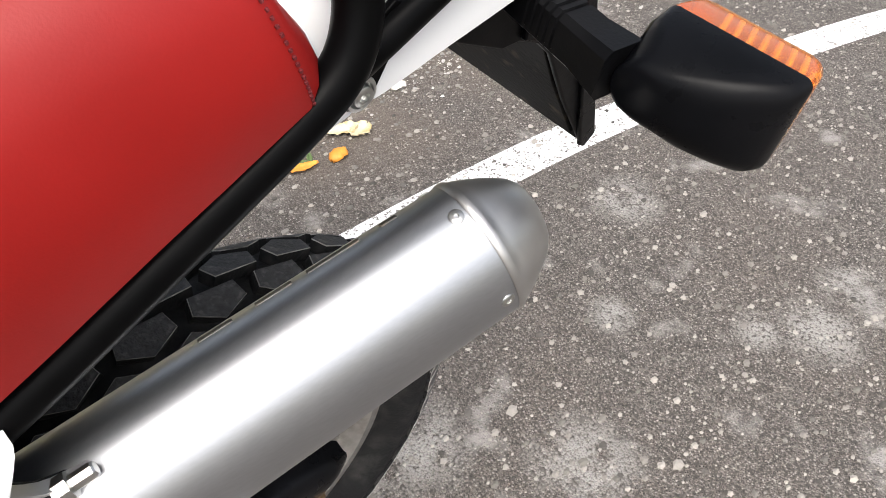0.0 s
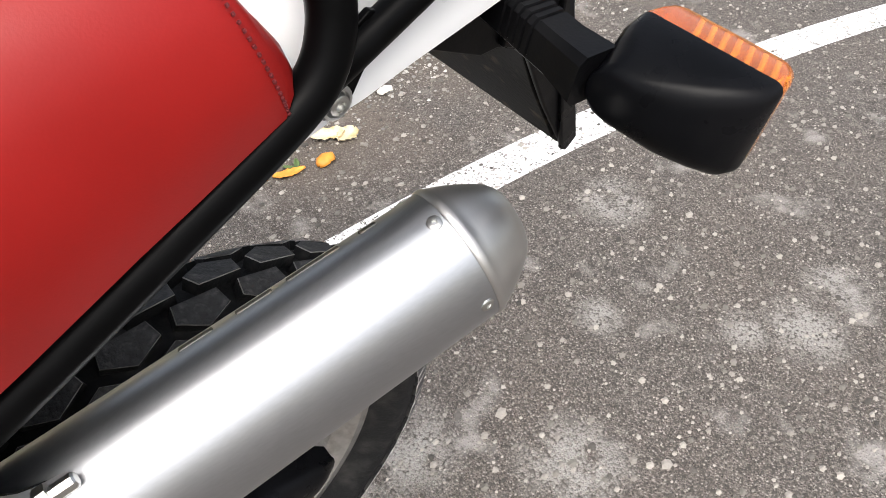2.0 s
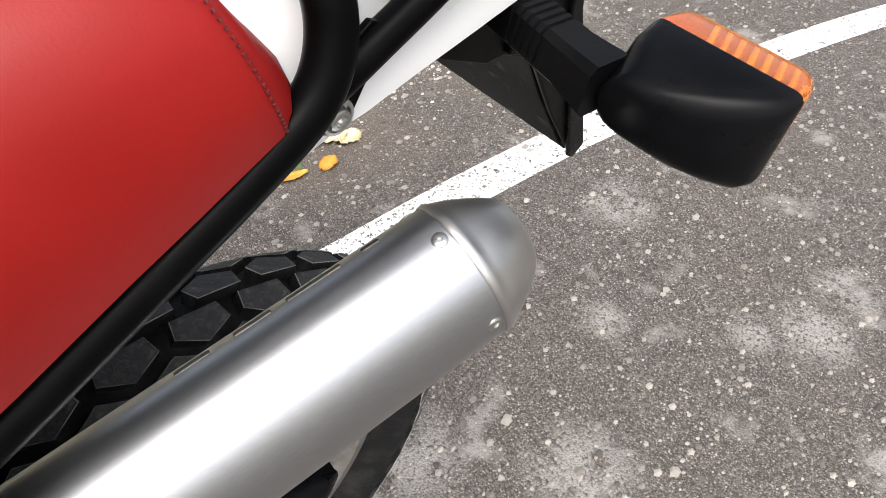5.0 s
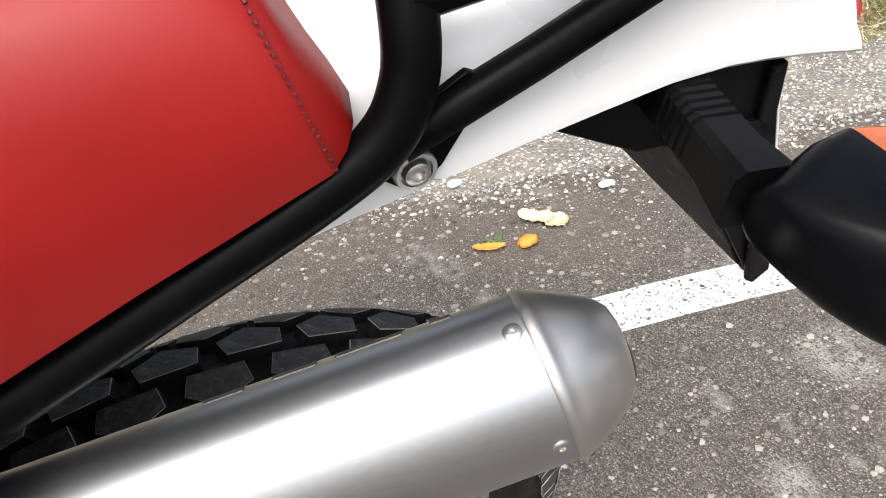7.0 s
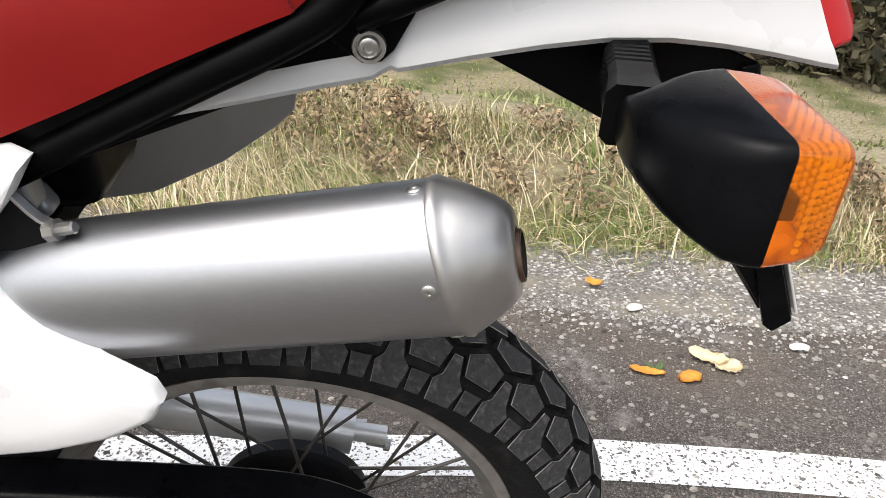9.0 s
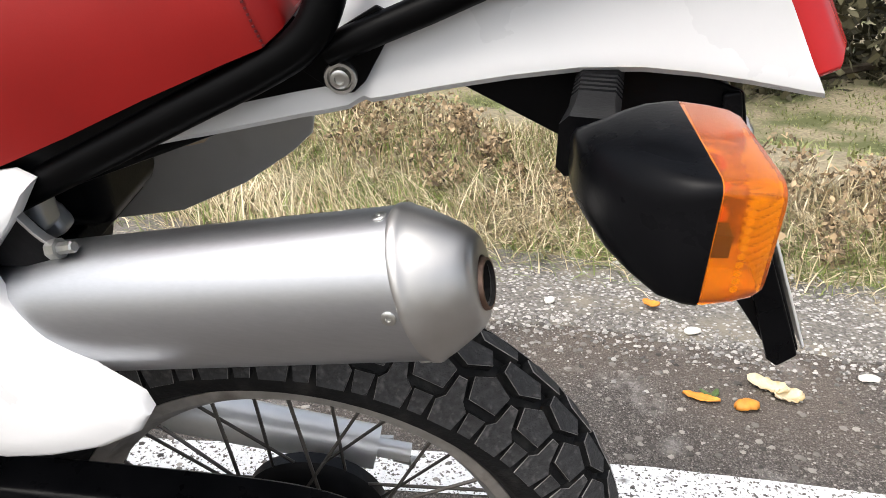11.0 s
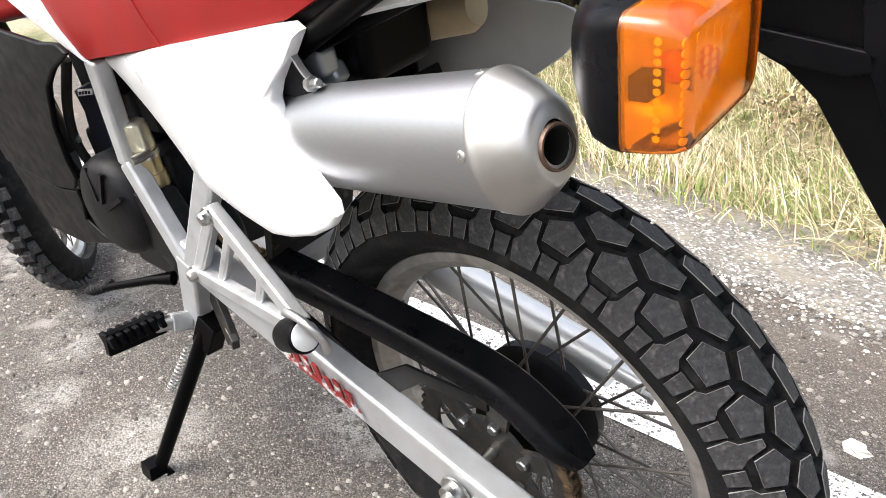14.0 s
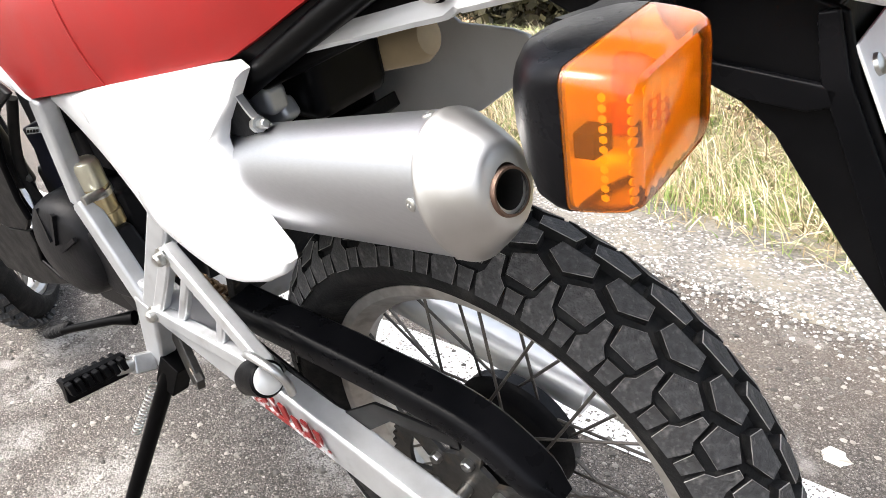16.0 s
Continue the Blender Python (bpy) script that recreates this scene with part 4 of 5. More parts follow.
part("holder_ledge", plate([(0.262, 0.852), (0.285, 0.842), (0.318, 0.838), (0.331, 0.842), (0.333, 0.852), (0.262, 0.862)], -0.0985, -0.0935), SATIN_BLACK, holder, bevel=0.0018)
n_out = Vector((0.156, 0, 0.069)).normalized()
along = Vector((0.069, 0, -0.156)).normalized()


def on_plate(u, w, h):
    """A point of the number plate: u across, w down from its top, h proud of it."""
    return Vector((0.3262, 0, 0.872)) + Vector((0, u, 0)) + along * w + n_out * h


def plate_bar(u0, u1, w0, w1, h0, h1):
    return loft([[on_plate(u0, w0, h), on_plate(u1, w0, h), on_plate(u1, w1, h), on_plate(u0, w1, h)] for h in (h0, h1)])


number_plate = part("number_plate", plate_bar(-0.0925, 0.0925, 0.004, 0.190, 0.0075, 0.0095), PLATE_WHITE, bike, "white number plate with dark blue bars", bevel=0.0008)
for u, w in ((-0.080, 0.020), (0.080, 0.020), (-0.080, 0.182), (0.080, 0.182)):
    part("bolt", lathe(on_plate(u * 0.97, w, 0.0095), n_out, [(0, 0.006), (0.002, 0.0055), (0.003, 0.003)], 12), ZINC, number_plate)
for row, (w0, w1) in enumerate(((0.030, 0.096), (0.112, 0.178))):
    for k in range(4):
        u = -0.072 + k * 0.042
        part("bar", plate_bar(u, u + 0.009, w0, w1, 0.0095, 0.0101), BLUE_INK, number_plate)


# ---- indicators ----
def indicator(s):
    """A square amber turn signal on a ribbed rubber stem; s: -1 on the left side, 1 on the right."""
    def ring(x, k, cut=0.012, dy=0.0, dz=0.0, ky=1.0):
        # housing section across y and z, chamfered
        y0, y1, z0, z1 = 0.172, 0.2560, 0.8570, 0.9157
        cy, cz = (y0 + y1) / 2, (z0 + z1) / 2
        hy, hz = (y1 - y0) / 2 * k * ky, (z1 - z0) / 2 * k
        c = cut
        pts = []
        for corner, (sy, sz) in enumerate(((1, -1), (1, 1), (-1, 1), (-1, -1))):
            for k5 in range(5):
                a = math.pi / 2 * (corner - 1 + k5 / 4)
                pts.append((sy * (hy - c) + c * math.cos(a), sz * (hz - c) + c * math.sin(a)))
        return [(x + 0.10 * (y) * 0 + 0.055 * (y + hy) * 0.5, s * (cy + y + dy), cz + z + dz) for y, z in pts]

    body = part("indicator_housing", loft([ring(0.2270, 0.36, 0.0095, -0.025, 0.0050, 0.75), ring(0.2285, 0.50, 0.013, -0.021, 0.0045, 0.80), ring(0.233, 0.63, 0.016, -0.015, 0.0035, 0.86), ring(0.240, 0.775, 0.016, -0.009, 0.002, 0.91), ring(0.249, 0.89, 0.013, -0.005, 0.001, 0.95), ring(0.259, 0.975, 0.010, -0.0015, 0.0), ring(0.268, 1.0, 0.0075), ring(0.2735, 1.0, 0.006)]), SATIN_BLACK, bike, "black plastic turn signal housing", sharp=60)
    lens = part("lens", loft([ring(0.2735, 0.99, 0.006), ring(0.276, 0.99, 0.006), ring(0.287, 0.965, 0.007), ring(0.2955, 0.930, 0.008), ring(0.2995, 0.885, 0.009), ring(0.3010, 0.82, 0.010)]), AMBER, body, "amber ribbed lens", sharp=28)
    lens.visible_shadow = False
    part("reflector", join(loft([ring(0.2738, 0.90, 0.005), ring(0.2752, 0.90, 0.005)]), box((0.2752, s * 0.190 - 0.012, 0.862), (0.2765, s * 0.190 + 0.012, 0.882)), box((0.2752, s * 0.190 - 0.012, 0.890), (0.2765, s * 0.190 + 0.012, 0.911))), REFLECTOR, body)
    part("bulb", lathe((0.2755, s * 0.214, 0.886), (1, 0, 0), [(0, 0.006), (0.006, 0.007), (0.010, 0.0055), (0.012, 0.002)], 12), AMBER, body)
    part("bulb_holder", box((0.2752, s * 0.238 - 0.009, 0.880), (0.285, s * 0.238 + 0.007, 0.890)), SOOT, body)
    dots = []
    for col in range(8):
        for row in range(11):
            yy, zz = 0.196 + 0.0075 * col, 0.866 + 0.0039 * row
            xx = 0.2980 + 0.055 * 0.5 * (yy - 0.180)
            dots.append(lathe((xx, s * yy, zz), (-1, 0, 0), [(0, 0.0019), (0.0010, 0.0015), (0.0017, 0.0004)], 6))
    for row in range(11):
        dots.append(lathe((0.2895, s * (0.2495 - 0.00005 * row), 0.866 + 0.0039 * row), (0, -s, 0), [(0, 0.0017), (0.001, 0.0013), (0.0016, 0.0004)], 6))
    tagged(part("lens_prisms", join(*dots), REFLECTOR, body), kind="stuff")
    st_o, st_d = Vector((0.250, s * 0.092, 0.893)), Vector((-0.16, s, -0.04)).normalized()
    st_z = (Vector((0, 0, 1)) - st_d * st_d.z).normalized()
    st_x = st_d.cross(st_z)
    steps = [(0.0, 0.0135)]
    for k in range(5):
        steps += [(0.022 + 0.0056 * k, 0.0135), (0.0228 + 0.0056 * k, 0.0122), (0.0240 + 0.0056 * k, 0.0122), (0.0248 + 0.0056 * k, 0.0135)]
    steps += [(0.060, 0.0135), (0.084, 0.0160)]
    def square(d, r):
        c, q = st_o + st_d * d, r * 0.72
        return [c + st_x * a * r * 0.95 + st_z * b for a, b in ((-1, -q), (-1, q), (-0.72, r), (0.72, r), (1, q), (1, -q), (0.72, -r), (-0.72, -r))]
    part("indicator_stem", loft([square(d, r) for d, r in steps]), BLACK_PLASTIC, body, "ribbed black rubber stem", sharp=30)


indicator(-1)
indicator(1)

# ---- side panels ----
PANEL = [(-0.575, 0.752), (-0.312, 0.806), (-0.121, 0.843), (-0.088, 0.848), (-0.076, 0.843), (-0.090, 0.820), (-0.108, 0.800), (-0.113, 0.785), (-0.105, 0.770), (-0.080, 0.751), (-0.046, 0.734), (-0.017, 0.724), (-0.011, 0.716), (-0.018, 0.705), (-0.044, 0.690), (-0.085, 0.674), (-0.124, 0.662), (-0.198, 0.652), (-0.294, 0.641), (-0.37, 0.632), (-0.44, 0.662), (-0.52, 0.710)]


def panel_y(x, z):
    """How far out the side panel stands: it bulges to the rear and below."""
    base = -0.509 - 1.0726 * x + 0.4271 * z + 1.2269 * x * z
    return max(-0.205, min(-0.098, base))


def panel_geo(thick):
    """The panel as a fan of rings from its outline to its middle, so that its face is domed."""
    cx_ = sum(x for x, _ in PANEL) / len(PANEL)
    cz_ = sum(z for _, z in PANEL) / len(PANEL)
    dense = []
    for i, (x, z) in enumerate(PANEL):
        x2, z2 = PANEL[(i + 1) % len(PANEL)]
        for k in range(3):
            dense.append((x + (x2 - x) * k / 3, z + (z2 - z) * k / 3))
    rings = []
    for k, push in ((1.0, thick), (1.0, 0.004), (0.985, 0.0012), (0.955, -0.001), (0.8, -0.003), (0.5, -0.004), (0.2, -0.004), (0.02, -0.004)):
        rings.append([(cx_ + (x - cx_) * k, panel_y(cx_ + (x - cx_) * k, cz_ + (z - cz_) * k) + push, cz_ + (z - cz_) * k) for x, z in dense])
    return loft(rings)


part("side_panel", panel_geo(0.012), WHITE_PLASTIC, bike, "white plastic side panel", sharp=50)
FLAP = [(-0.36, 0.63), (-0.235, 0.655), (-0.115, 0.675), (-0.047, 0.708), (0.005, 0.744), (0.024, 0.762), (0.028, 0.780), (0.020, 0.792), (0.002, 0.797), (-0.06, 0.80), (-0.1, 0.83), (-0.3, 0.80), (-0.5, 0.75)]
part("side_panel", plate(FLAP, 0.108, 0.114), SHADED_WHITE, bike, "inner face of the far white side panel", bevel=0.002)
part("side_cover", plate([(-0.62, 0.79), (-0.575, 0.752), (-0.70, 0.80), (-0.86, 0.87), (-0.80, 0.90), (-0.66, 0.84)], -0.125, -0.115), WHITE_PLASTIC, bike, "white tank shroud edge", bevel=0.003)

# ---- frame and controls ----
frame_part = part("frame_tube", join(beam((-0.572, -0.110, 0.755), (-0.585, -0.115, 0.600), 0.026, 0.030), beam((-0.585, -0.115, 0.606), (-0.500, -0.122, 0.450), 0.026, 0.034), beam((-0.360, -0.115, 0.640), (-0.490, -0.122, 0.455), 0.024, 0.036),
    beam((-0.495, -0.122, 0.470), (-0.555, -0.122, 0.330), 0.028, 0.044), beam((-0.10, -0.10, 0.80), (-0.56, -0.09, 0.775), 0.024, 0.026), beam((-0.10, -0.09, 0.79), (-0.42, -0.10, 0.62), 0.020, 0.022)), SILVER, bike, "silver painted frame tubes", bevel=0.006)
for a, b_ in (((-0.16, 0.10, 0.80), (0.10, 0.10, 0.90)), ((-0.16, -0.10, 0.80), (0.10, -0.10, 0.90)), ((-0.56, 0.10, 0.76), (-0.40, 0.10, 0.45))):
    part("subframe_tube", beam(a, b_, 0.018, 0.022), BLACK_PAINT, bike, bevel=0.004)
part("air_box", join(box((-0.40, -0.075, 0.66), (-0.17, 0.085, 0.82)), box((-0.17, -0.08, 0.768), (-0.075, 0.015, 0.84))), BLACK_PLASTIC, bike, "black plastic air box under the seat", bevel=0.015)
part("inner_mudguard", plate([(-0.36, 0.47), (-0.33, 0.55), (-0.27, 0.62), (-0.20, 0.675), (-0.13, 0.72), (-0.135, 0.735), (-0.21, 0.69), (-0.285, 0.635), (-0.345, 0.56), (-0.375, 0.47)], -0.075, 0.075), DIRTY_BLACK, bike, "black rear inner mudguard", bevel=0.002)
part("tan_canister", lathe((-0.118, 0.030, 0.797), (1, 0.1, 0.2), [(0, 0.016), (0.006, 0.024), (0.07, 0.024), (0.08, 0.018)], 20), TAN, bike, "tan plastic canister")
bracket = part("footrest_bracket", beam((-0.365, -0.128, 0.592), (-0.195, -0.150, 0.492), 0.018, 0.024), SILVER, bike, "silver passenger footrest bracket", bevel=0.004)
for a, b_, wide, tall in (((-0.470, -0.130, 0.462), (-0.205, -0.148, 0.478), 0.018, 0.024), ((-0.365, -0.128, 0.585), (-0.455, -0.130, 0.470), 0.016, 0.020), ((-0.40, -0.132, 0.468), (-0.33, -0.134, 0.565), 0.012, 0.014), ((-0.30, -0.140, 0.475), (-0.27, -0.140, 0.533), 0.012, 0.014)):
    part("strut", beam(a, b_, wide, tall), SILVER, bracket, bevel=0.004)
for x, z in ((-0.362, 0.586), (-0.462, 0.464)):
    part("bolt", lathe((x, -0.150, z), (0, 1, 0), [(0, 0.006), (0.003, 0.009), (0.010, 0.009), (0.010, 0.013), (0.014, 0.013)], 12), ZINC, bracket, sharp=20)
PEG_AX = Vector((-1, 0.05, -0.42)).normalized()
peg = part("passenger_footrest", lathe((-0.166, -0.170, 0.503), PEG_AX, [(0, 0.0185), (0.002, 0.0205), (0.040, 0.0205), (0.052, 0.016), (0.060, 0.010)], 28), BLACK_PLASTIC, bike, "folded rubber passenger footrest with round alloy end")
part("end_plate", lathe(Vector((-0.166, -0.170, 0.503)) - PEG_AX * 0.003, PEG_AX, [(0, 0.0150), (0.0012, 0.0172), (0.004, 0.0172)], 28), BRIGHTENED_ALLOY, peg)
part("clevis", tube([(-0.200, -0.166, 0.520), (-0.176, -0.172, 0.531), (-0.150, -0.172, 0.527), (-0.140, -0.166, 0.508), (-0.150, -0.158, 0.480)], 0.005, 10, 5), ALLOY, peg)

footrest = part("footrest", join(beam((-0.555, -0.135, 0.340), (-0.560, -0.165, 0.352), 0.03, 0.026), tube([(-0.560, -0.155, 0.350), (-0.562, -0.190, 0.362)], 0.012, 12)), ALLOY, bike, "folding rider footrest with ribbed black rubber", bevel=0.003)
rubber = part("rubber", beam((-0.562, -0.172, 0.360), (-0.562, -0.262, 0.378), 0.036, 0.014), BLACK_PLASTIC, footrest, "ribbed black rubber", bevel=0.002)
for k in range(7):
    yy = -0.180 - 0.0125 * k
    part("rib", beam((-0.583, yy, 0.366 + 0.0022 * k), (-0.541, yy, 0.372 + 0.0022 * k), 0.0085, 0.020), BLACK_PLASTIC, rubber, bevel=0.002)
shifter = part("gear_lever", tube([(-0.592, -0.120, 0.398), (-0.620, -0.140, 0.398), (-0.690, -0.176, 0.383), (-0.712, -0.186, 0.377)], [0.012, 0.0075, 0.0065, 0.0065], 10), BLACK_PAINT, bike, "black gear lever with ribbed rubber tip")
part("rubber_tip", lathe((-0.704, -0.176, 0.381), (-1, -0.42, -0.35), [(0, 0.007), (0.004, 0.0105)] + [(0.006 + 0.004 * k, 0.0105 if k % 2 else 0.0088) for k in range(13)] + [(0.060, 0.008)], 12), RUBBER, shifter)
stand = part("side_stand", join(tube([(-0.520, -0.125, 0.335), (-0.535, -0.145, 0.300), (-0.640, -0.262, 0.048)], [0.016, 0.013, 0.012], 12), beam((-0.505, -0.122, 0.350), (-0.530, -0.135, 0.300), 0.03, 0.04)), BLACK_PAINT, bike, "rusty black side stand resting on the asphalt", bevel=0.002)
part("foot_plate", join(box((-0.668, -0.297, 0.044), (-0.612, -0.243, 0.050)), beam((-0.64, -0.262, 0.075), (-0.64, -0.268, 0.048), 0.03, 0.034)), BLACK_PAINT, stand, bevel=0.002)
spring_pts = []
s0, s1 = Vector((-0.556, -0.150, 0.300)), Vector((-0.598, -0.196, 0.215))
sd = (s1 - s0).normalized()
su = sd.orthogonal().normalized()
sw = sd.cross(su)
for k in range(14 * 10 + 1):
    a = k / 10 * 2 * math.pi
    spring_pts.append(s0.lerp(s1, k / 140) + 0.0065 * (math.cos(a) * su + math.sin(a) * sw))
part("spring", tube(spring_pts, 0.0014, 6), ZINC, stand)
part("linkage", join(beam((-0.505, -0.105, 0.400), (-0.455, -0.125, 0.330), 0.012, 0.03), beam((-0.47, -0.12, 0.345), (-0.44, -0.13, 0.335), 0.012, 0.02)), DARK_STEEL, bike, "greasy steel stand bracket", bevel=0.002)

reservoir = part("shock_reservoir", lathe((-0.5685, -0.098, 0.662), (-0.06, 0.04, -1), [(0, 0.012), (0.003, 0.0165), (0.010, 0.0185), (0.040, 0.0185)], 28), PALE_GOLD, bike, "gold shock absorber reservoir")
part("lower_body", lathe((-0.5709, -0.0964, 0.6222), (-0.06, 0.04, -1), [(0, 0.0185), (0.003, 0.0185), (0.003, 0.0175), (0.040, 0.0175), (0.041, 0.0188), (0.064, 0.0188), (0.066, 0.016), (0.070, 0.016)], 28), GOLD, reservoir)
part("clamp", lathe((-0.571, -0.0965, 0.617), (-0.06, 0.04, -1), [(0, 0.0200), (0.010, 0.0200)], 28), ZINC, reservoir)
part("clamp_bolt", lathe((-0.548, -0.128, 0.617), (0, 1, 0), [(0, 0.007), (0.012, 0.007), (0.030, 0.005)], 10), ZINC, reservoir)

# engine, tank side and front wheel, seen past the frame
engine = part("engine", join(box((-0.82, -0.08, 0.33), (-0.56, 0.10, 0.60)), lathe((-0.575, -0.115, 0.46), (0, 1, 0), [(0, 0.05), (0.006, 0.066), (0.1, 0.07)], 28), box((-0.78, -0.07, 0.60), (-0.62, 0.07, 0.74))), ENGINE_BLACK, bike, "black engine block", bevel=0.012)
part("clutch_cover", lathe((-0.665, -0.150, 0.515), (-0.1, 1, -0.05), [(0, 0.03), (0.003, 0.064), (0.012, 0.078), (0.03, 0.084), (0.075, 0.086)], 36), ENGINE_BLACK, engine, "round black engine side cover")
for k in range(3):
    a = radians(30 + 40 * k)
    part("rib", beam((-0.665 + 0.02 * math.cos(a), -0.151, 0.515 + 0.02 * math.sin(a)), (-0.665 + 0.072 * math.cos(a), -0.142, 0.515 + 0.072 * math.sin(a)), 0.006, 0.006), ENGINE_BLACK, engine)
part("sprocket_cover", plate([(-0.60, 0.555), (-0.545, 0.56), (-0.50, 0.475), (-0.515, 0.455), (-0.60, 0.445), (-0.625, 0.49)], -0.128, -0.080), ENGINE_BLACK, engine, "small black sprocket cover", bevel=0.008)
SHROUD = [(-1.02, 0.80), (-0.637, 0.782), (-0.584, 0.786), (-0.558, 0.774), (-0.626, 0.745), (-0.676, 0.713), (-0.720, 0.648), (-0.735, 0.589), (-0.730, 0.557), (-0.765, 0.530), (-0.85, 0.515), (-1.05, 0.52), (-1.08, 0.66)]
part("tank_shroud", plate(SHROUD, -0.150, -0.140), BLACK_PLASTIC, bike, "black plastic radiator shroud", bevel=0.004)
part("lower_fairing", plate([(-1.05, 0.516), (-0.85, 0.511), (-0.765, 0.526), (-0.762, 0.505), (-0.784, 0.466), (-0.741, 0.449), (-0.696, 0.445), (-0.850, 0.398), (-0.998, 0.389), (-1.022, 0.427)], -0.146, -0.134), BLACK_PLASTIC, bike, "black engine fairing lower edge", bevel=0.004)
coil = part("ignition_coil", join(plate([(-0.762, 0.675), (-0.645, 0.712), (-0.640, 0.700), (-0.661, 0.675), (-0.693, 0.630), (-0.680, 0.580), (-0.740, 0.560), (-0.770, 0.598), (-0.755, 0.642)], -0.088, -0.02)), BLUE_BLACK, bike, "blue-black ignition coil box with a paper label", bevel=0.004)
part("label", plate([(-0.735, 0.6805), (-0.680, 0.690), (-0.687, 0.680), (-0.742, 0.669)], -0.0905, -0.0885), PLATE_WHITE, coil, "small white paper label")
for k in range(4):
    xx = -0.730 + 0.012 * k
    part("label_bar", plate([(xx, 0.6785 + 0.0021 * k), (xx + 0.007, 0.6797 + 0.0021 * k), (xx + 0.003, 0.6745 + 0.0021 * k), (xx - 0.004, 0.6733 + 0.0021 * k)], -0.0920, -0.0908), SOOT, coil)
part("hose", tube([(-0.70, -0.100, 0.735), (-0.735, -0.115, 0.660), (-0.752, -0.118, 0.600), (-0.745, -0.110, 0.540)], 0.0075, 10, 5), SOOT, bike, "black rubber hose")
part("cable", tube([(-0.735, -0.112, 0.735), (-0.790, -0.120, 0.640), (-0.815, -0.118, 0.560), (-0.800, -0.110, 0.500)], 0.0035, 8, 5), SOOT, bike, "black cable")
part("clamp", lathe((-0.748, -0.121, 0.609), (0, 1, 0), [(0, 0.004), (0.003, 0.0075), (0.008, 0.0075)], 10), ZINC, bike)
part("fuel_tank", loft([[(x, -w, z0), (x, -w, z1 - 0.03), (x, -w * 0.6, z1), (x, w * 0.6, z1), (x, w, z1 - 0.03), (x, w, z0)] for x, w, z0, z1 in ((-0.70, 0.10, 0.80, 0.91), (-0.85, 0.13, 0.78, 0.98), (-1.02, 0.12, 0.80, 1.02), (-1.12, 0.06, 0.86, 1.0))]), RED_VINYL, bike, "red fuel tank", bevel=0.02)
part("carburettor", join(lathe((-0.60, -0.05, 0.68), (0, 1, 0), [(0, 0.03), (0.1, 0.03)], 16), box((-0.66, -0.06, 0.62), (-0.58, 0.03, 0.70)), box((-0.70, -0.085, 0.68), (-0.62, -0.02, 0.76))), ENGINE_BLACK, bike, "black carburettor and coil", bevel=0.006)
FW = (-1.54, 0.352)
front_tyre = part("front_tyre", carcass(FW[0], FW[1], 0.340, 0.280, 0.022, 0.78), RUBBER, bike, "knobbly front tyre", sharp=60)
fb = part("tread_block", moved(tread_block([(-0.014, 2), (0.014, 2), (0.014, 26), (-0.014, 26)], -0.013), Matrix.Translation((0.024, 0, 0))), TREAD_RUBBER, front_tyre, sharp=25)
fb2 = part("tread_block", moved(tread_block([(-0.012, -26), (0.012, -26), (0.012, -2), (-0.012, -2)], -0.013), Matrix.Translation((0.024, 0, 0))), TREAD_RUBBER, front_tyre, sharp=25)
fb3 = part("tread_block", moved(tread_block([(-0.012, -62), (0.012, -62), (0.010, -36), (-0.010, -36)], -0.013), Matrix.Translation((0.024, 0, 0))), TREAD_RUBBER, front_tyre, sharp=25)
for k, ob in enumerate((fb, fb2, fb3)):
    for i in range(46):
        c = ob if i == 0 else new("tread_block", ob.data)
        c.parent = front_tyre
        c.location, c.rotation_euler = (FW[0], 0, FW[1]), (0, -2 * math.pi * (i + 0.5 * (k % 2)) / 46, 0)
front_rim = part("front_rim", rim(FW[0], FW[1], 0.283, 0.024), ALLOY, bike, "silver front wheel rim", sharp=30)
for i in range(36):
    a = 2 * math.pi * i / 36
    h = a + radians(48) * (1 if (i // 2) % 2 else -1)
    s = -1 if i % 2 else 1
    part("spoke", tube([(FW[0] + 0.04 * math.cos(h), s * 0.03, FW[1] + 0.04 * math.sin(h)), (FW[0] + 0.262 * math.cos(a), s * 0.005, FW[1] + 0.262 * math.sin(a))], 0.0018, 6), SPOKE_STEEL, front_rim)
part("front_hub", lathe((FW[0], -0.05, FW[1]), (0, 1, 0), [(0, 0.02), (0.01, 0.045), (0.02, 0.03), (0.08, 0.03), (0.09, 0.045), (0.10, 0.02)], 24), ALLOY, bike)
for s in (-1, 1):
    part("fork_leg", tube([(FW[0], s * 0.09, FW[1]), (-1.40, s * 0.09, 0.66), (-1.28, s * 0.09, 0.98)], [0.027, 0.026, 0.021], 18), BLACK_PAINT, bike, "front fork leg")
part("front_mudguard", loft([[(FW[0] + 0.46 * math.cos(a), y, 0.36 + 0.46 * math.sin(a) + 0.05 - 0.4 * y * y * 4) for y in (-0.07, -0.03, 0.03, 0.07)] + [(FW[0] + 0.455 * math.cos(a), y, 0.355 + 0.455 * math.sin(a) + 0.05 - 0.4 * y * y * 4) for y in (0.07, 0.03, -0.03, -0.07)] for a in (radians(d) for d in range(30, 150, 10))]), WHITE_PLASTIC, bike, "white front mudguard")

# the bars are turned to the right
STEER = Matrix.Translation((-1.50, 0, 0)) @ Matrix.Rotation(radians(-30), 4, "Z") @ Matrix.Translation((1.50, 0, 0))
for ob in list(bike.children):
    if ob.name.split(".")[0] in ("front_tyre", "front_rim", "front_hub", "fork_leg", "front_mudguard"):
        ob.matrix_local = STEER


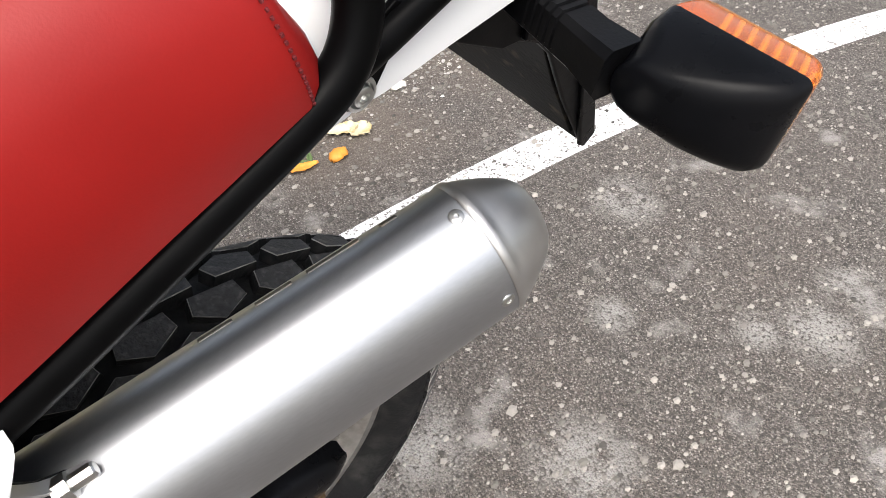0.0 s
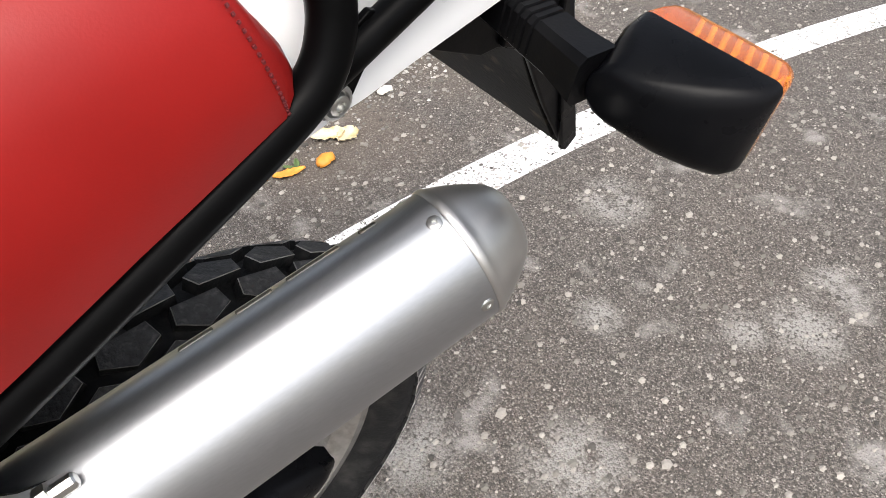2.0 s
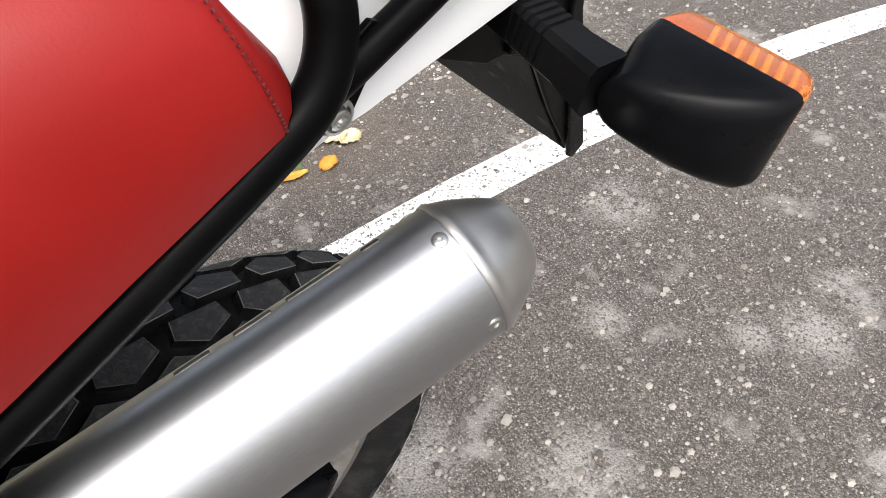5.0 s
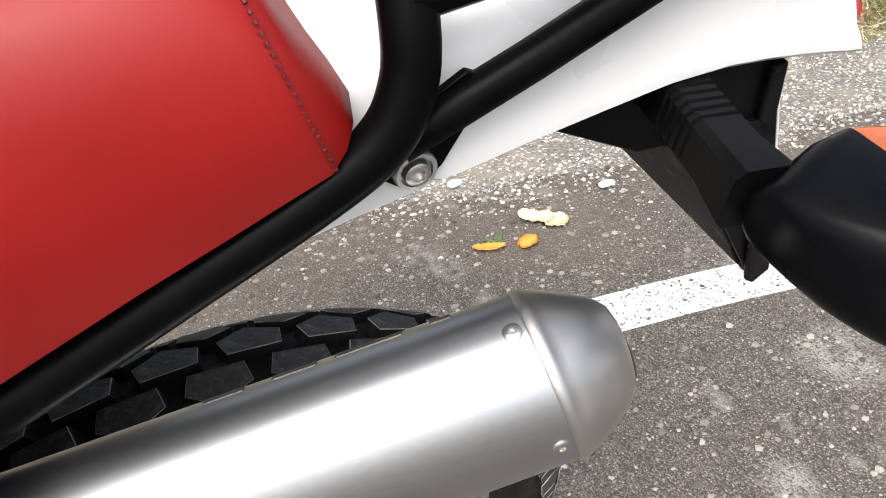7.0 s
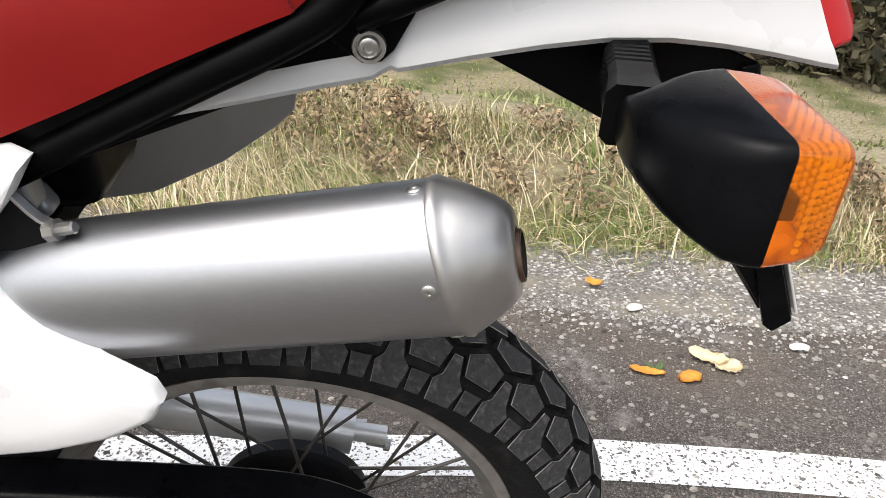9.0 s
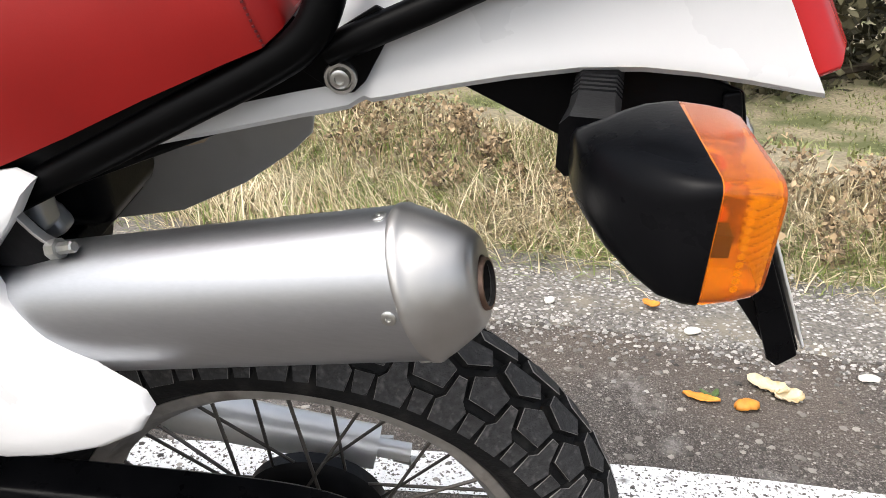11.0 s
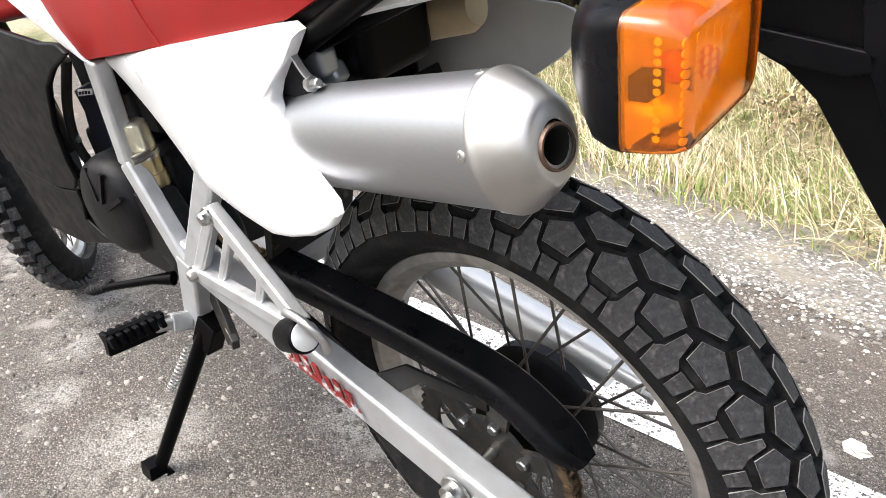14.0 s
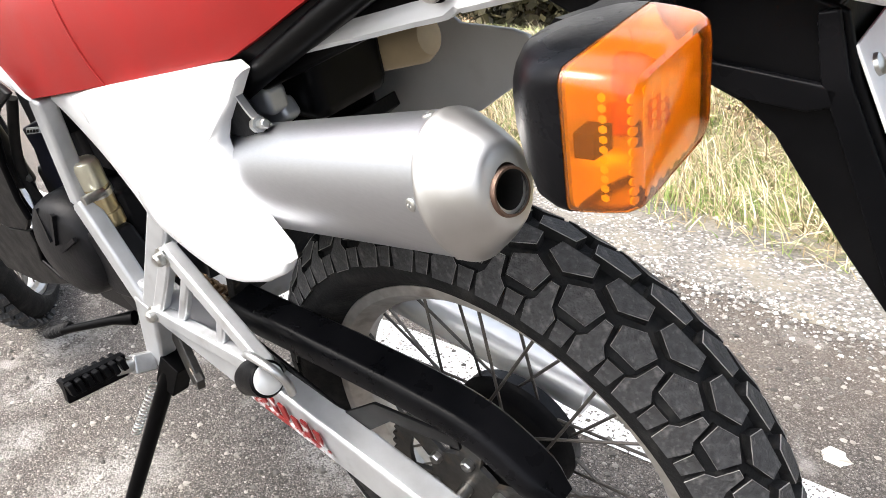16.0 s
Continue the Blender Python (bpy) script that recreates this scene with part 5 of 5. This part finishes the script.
# ---- litter ----
PEEL = material("orange_peel", (0.75, 0.30, 0.04), 0.5, 0, 0.2, 60, 0.4, 600)
PITH = material("dry_peel_pith", (0.72, 0.62, 0.42), 0.75, 0, 0.15, 80, 0.4, 200, second=(0.5, 0.38, 0.18), second_scale=30)
SHELL = material("pale_shell", (0.78, 0.74, 0.66), 0.6, 0, 0.1, 60, 0.3, 200)
LEAF = material("small_green_leaf", (0.10, 0.16, 0.05), 0.6, 0, 0.2, 60)


def scrap(name, x, y, length, width, turn, curl, mat, label, category, bump=0.12, seed=0):
    """A curled scrap of peel or shell lying on the ground."""
    rng = np.random.default_rng(seed)
    v, f, n, mcount = [], [], 12, 5
    for i in range(n + 1):
        t = i / n * 2 - 1
        w = width * math.sqrt(max(0.02, 1 - abs(t) ** 2.4)) * (1 + bump * rng.normal())
        for j in range(mcount + 1):
            u = j / mcount * 2 - 1
            v.append((t * length / 2 + 0.06 * length * rng.normal() * bump, u * w / 2, 0.0025 + curl * (u * u * 0.6 + t * t * 0.5) * width + 0.0012 * rng.random()))
    for i in range(n):
        for j in range(mcount):
            a = i * (mcount + 1) + j
            f.append((a, a + 1, a + mcount + 2, a + mcount + 1))
    ob = part(name, (v, f), mat, None, thick=0.0025, sharp=70)
    ob.matrix_world = pose(x, y, 0.0015, 0, 0, turn)
    return tagged(ob, label, category)


scrap("orange_peel", 0.728, 0.630, 0.052, 0.036, 15, -0.42, PEEL, "curved piece of bright orange peel on asphalt", "peel", seed=1).location.z = 0.016
scrap("orange_peel", 0.640, 0.650, 0.075, 0.022, -18, 0.35, PEEL, "thin strip of orange peel curled on the asphalt", "peel", seed=2)
scrap("orange_peel", 0.599, 1.017, 0.042, 0.030, -25, 0.4, PEEL, "small orange peel among the gravel", "peel", seed=3).location.z = 0.014
scrap("dry_peel", 0.790, 0.700, 0.085, 0.050, -35, 0.3, PITH, "pale upturned citrus peel showing its pith", "peel", 0.2, seed=4)
scrap("dry_peel", 0.825, 0.668, 0.060, 0.040, 10, 0.25, PITH, "torn pale citrus peel on asphalt", "peel", 0.25, seed=5)
scrap("shell", 0.681, 0.911, 0.042, 0.030, 20, -0.3, SHELL, "white eggshell-like scrap on the gravel", "litter", seed=6).location.z = 0.014
scrap("shell", 0.344, 1.034, 0.036, 0.026, 70, -0.3, SHELL, "small white scrap on the gravel", "litter", seed=7).location.z = 0.014
scrap("shell", 1.022, 0.745, 0.045, 0.030, 0, -0.3, SHELL, "white scrap on the road edge", "litter", seed=8).location.z = 0.012
scrap("leaf", 0.672, 0.665, 0.032, 0.012, 60, 0.5, LEAF, "small green leaf beside the peel", "leaf", seed=9)
scrap("leaf", 0.652, 0.668, 0.026, 0.010, 130, 0.5, LEAF, "small wilted green leaf beside the peel", "leaf", seed=10)
rock_geo = stones(1, lambda rng: (0, 0, 0), 0.026, 0.027, 77)
pebble = tagged(part("pebble", rock_geo, SHELL, None), "pale angular pebble on the asphalt", "stone")
pebble.matrix_world = pose(0.277, 0.521, 0.0)
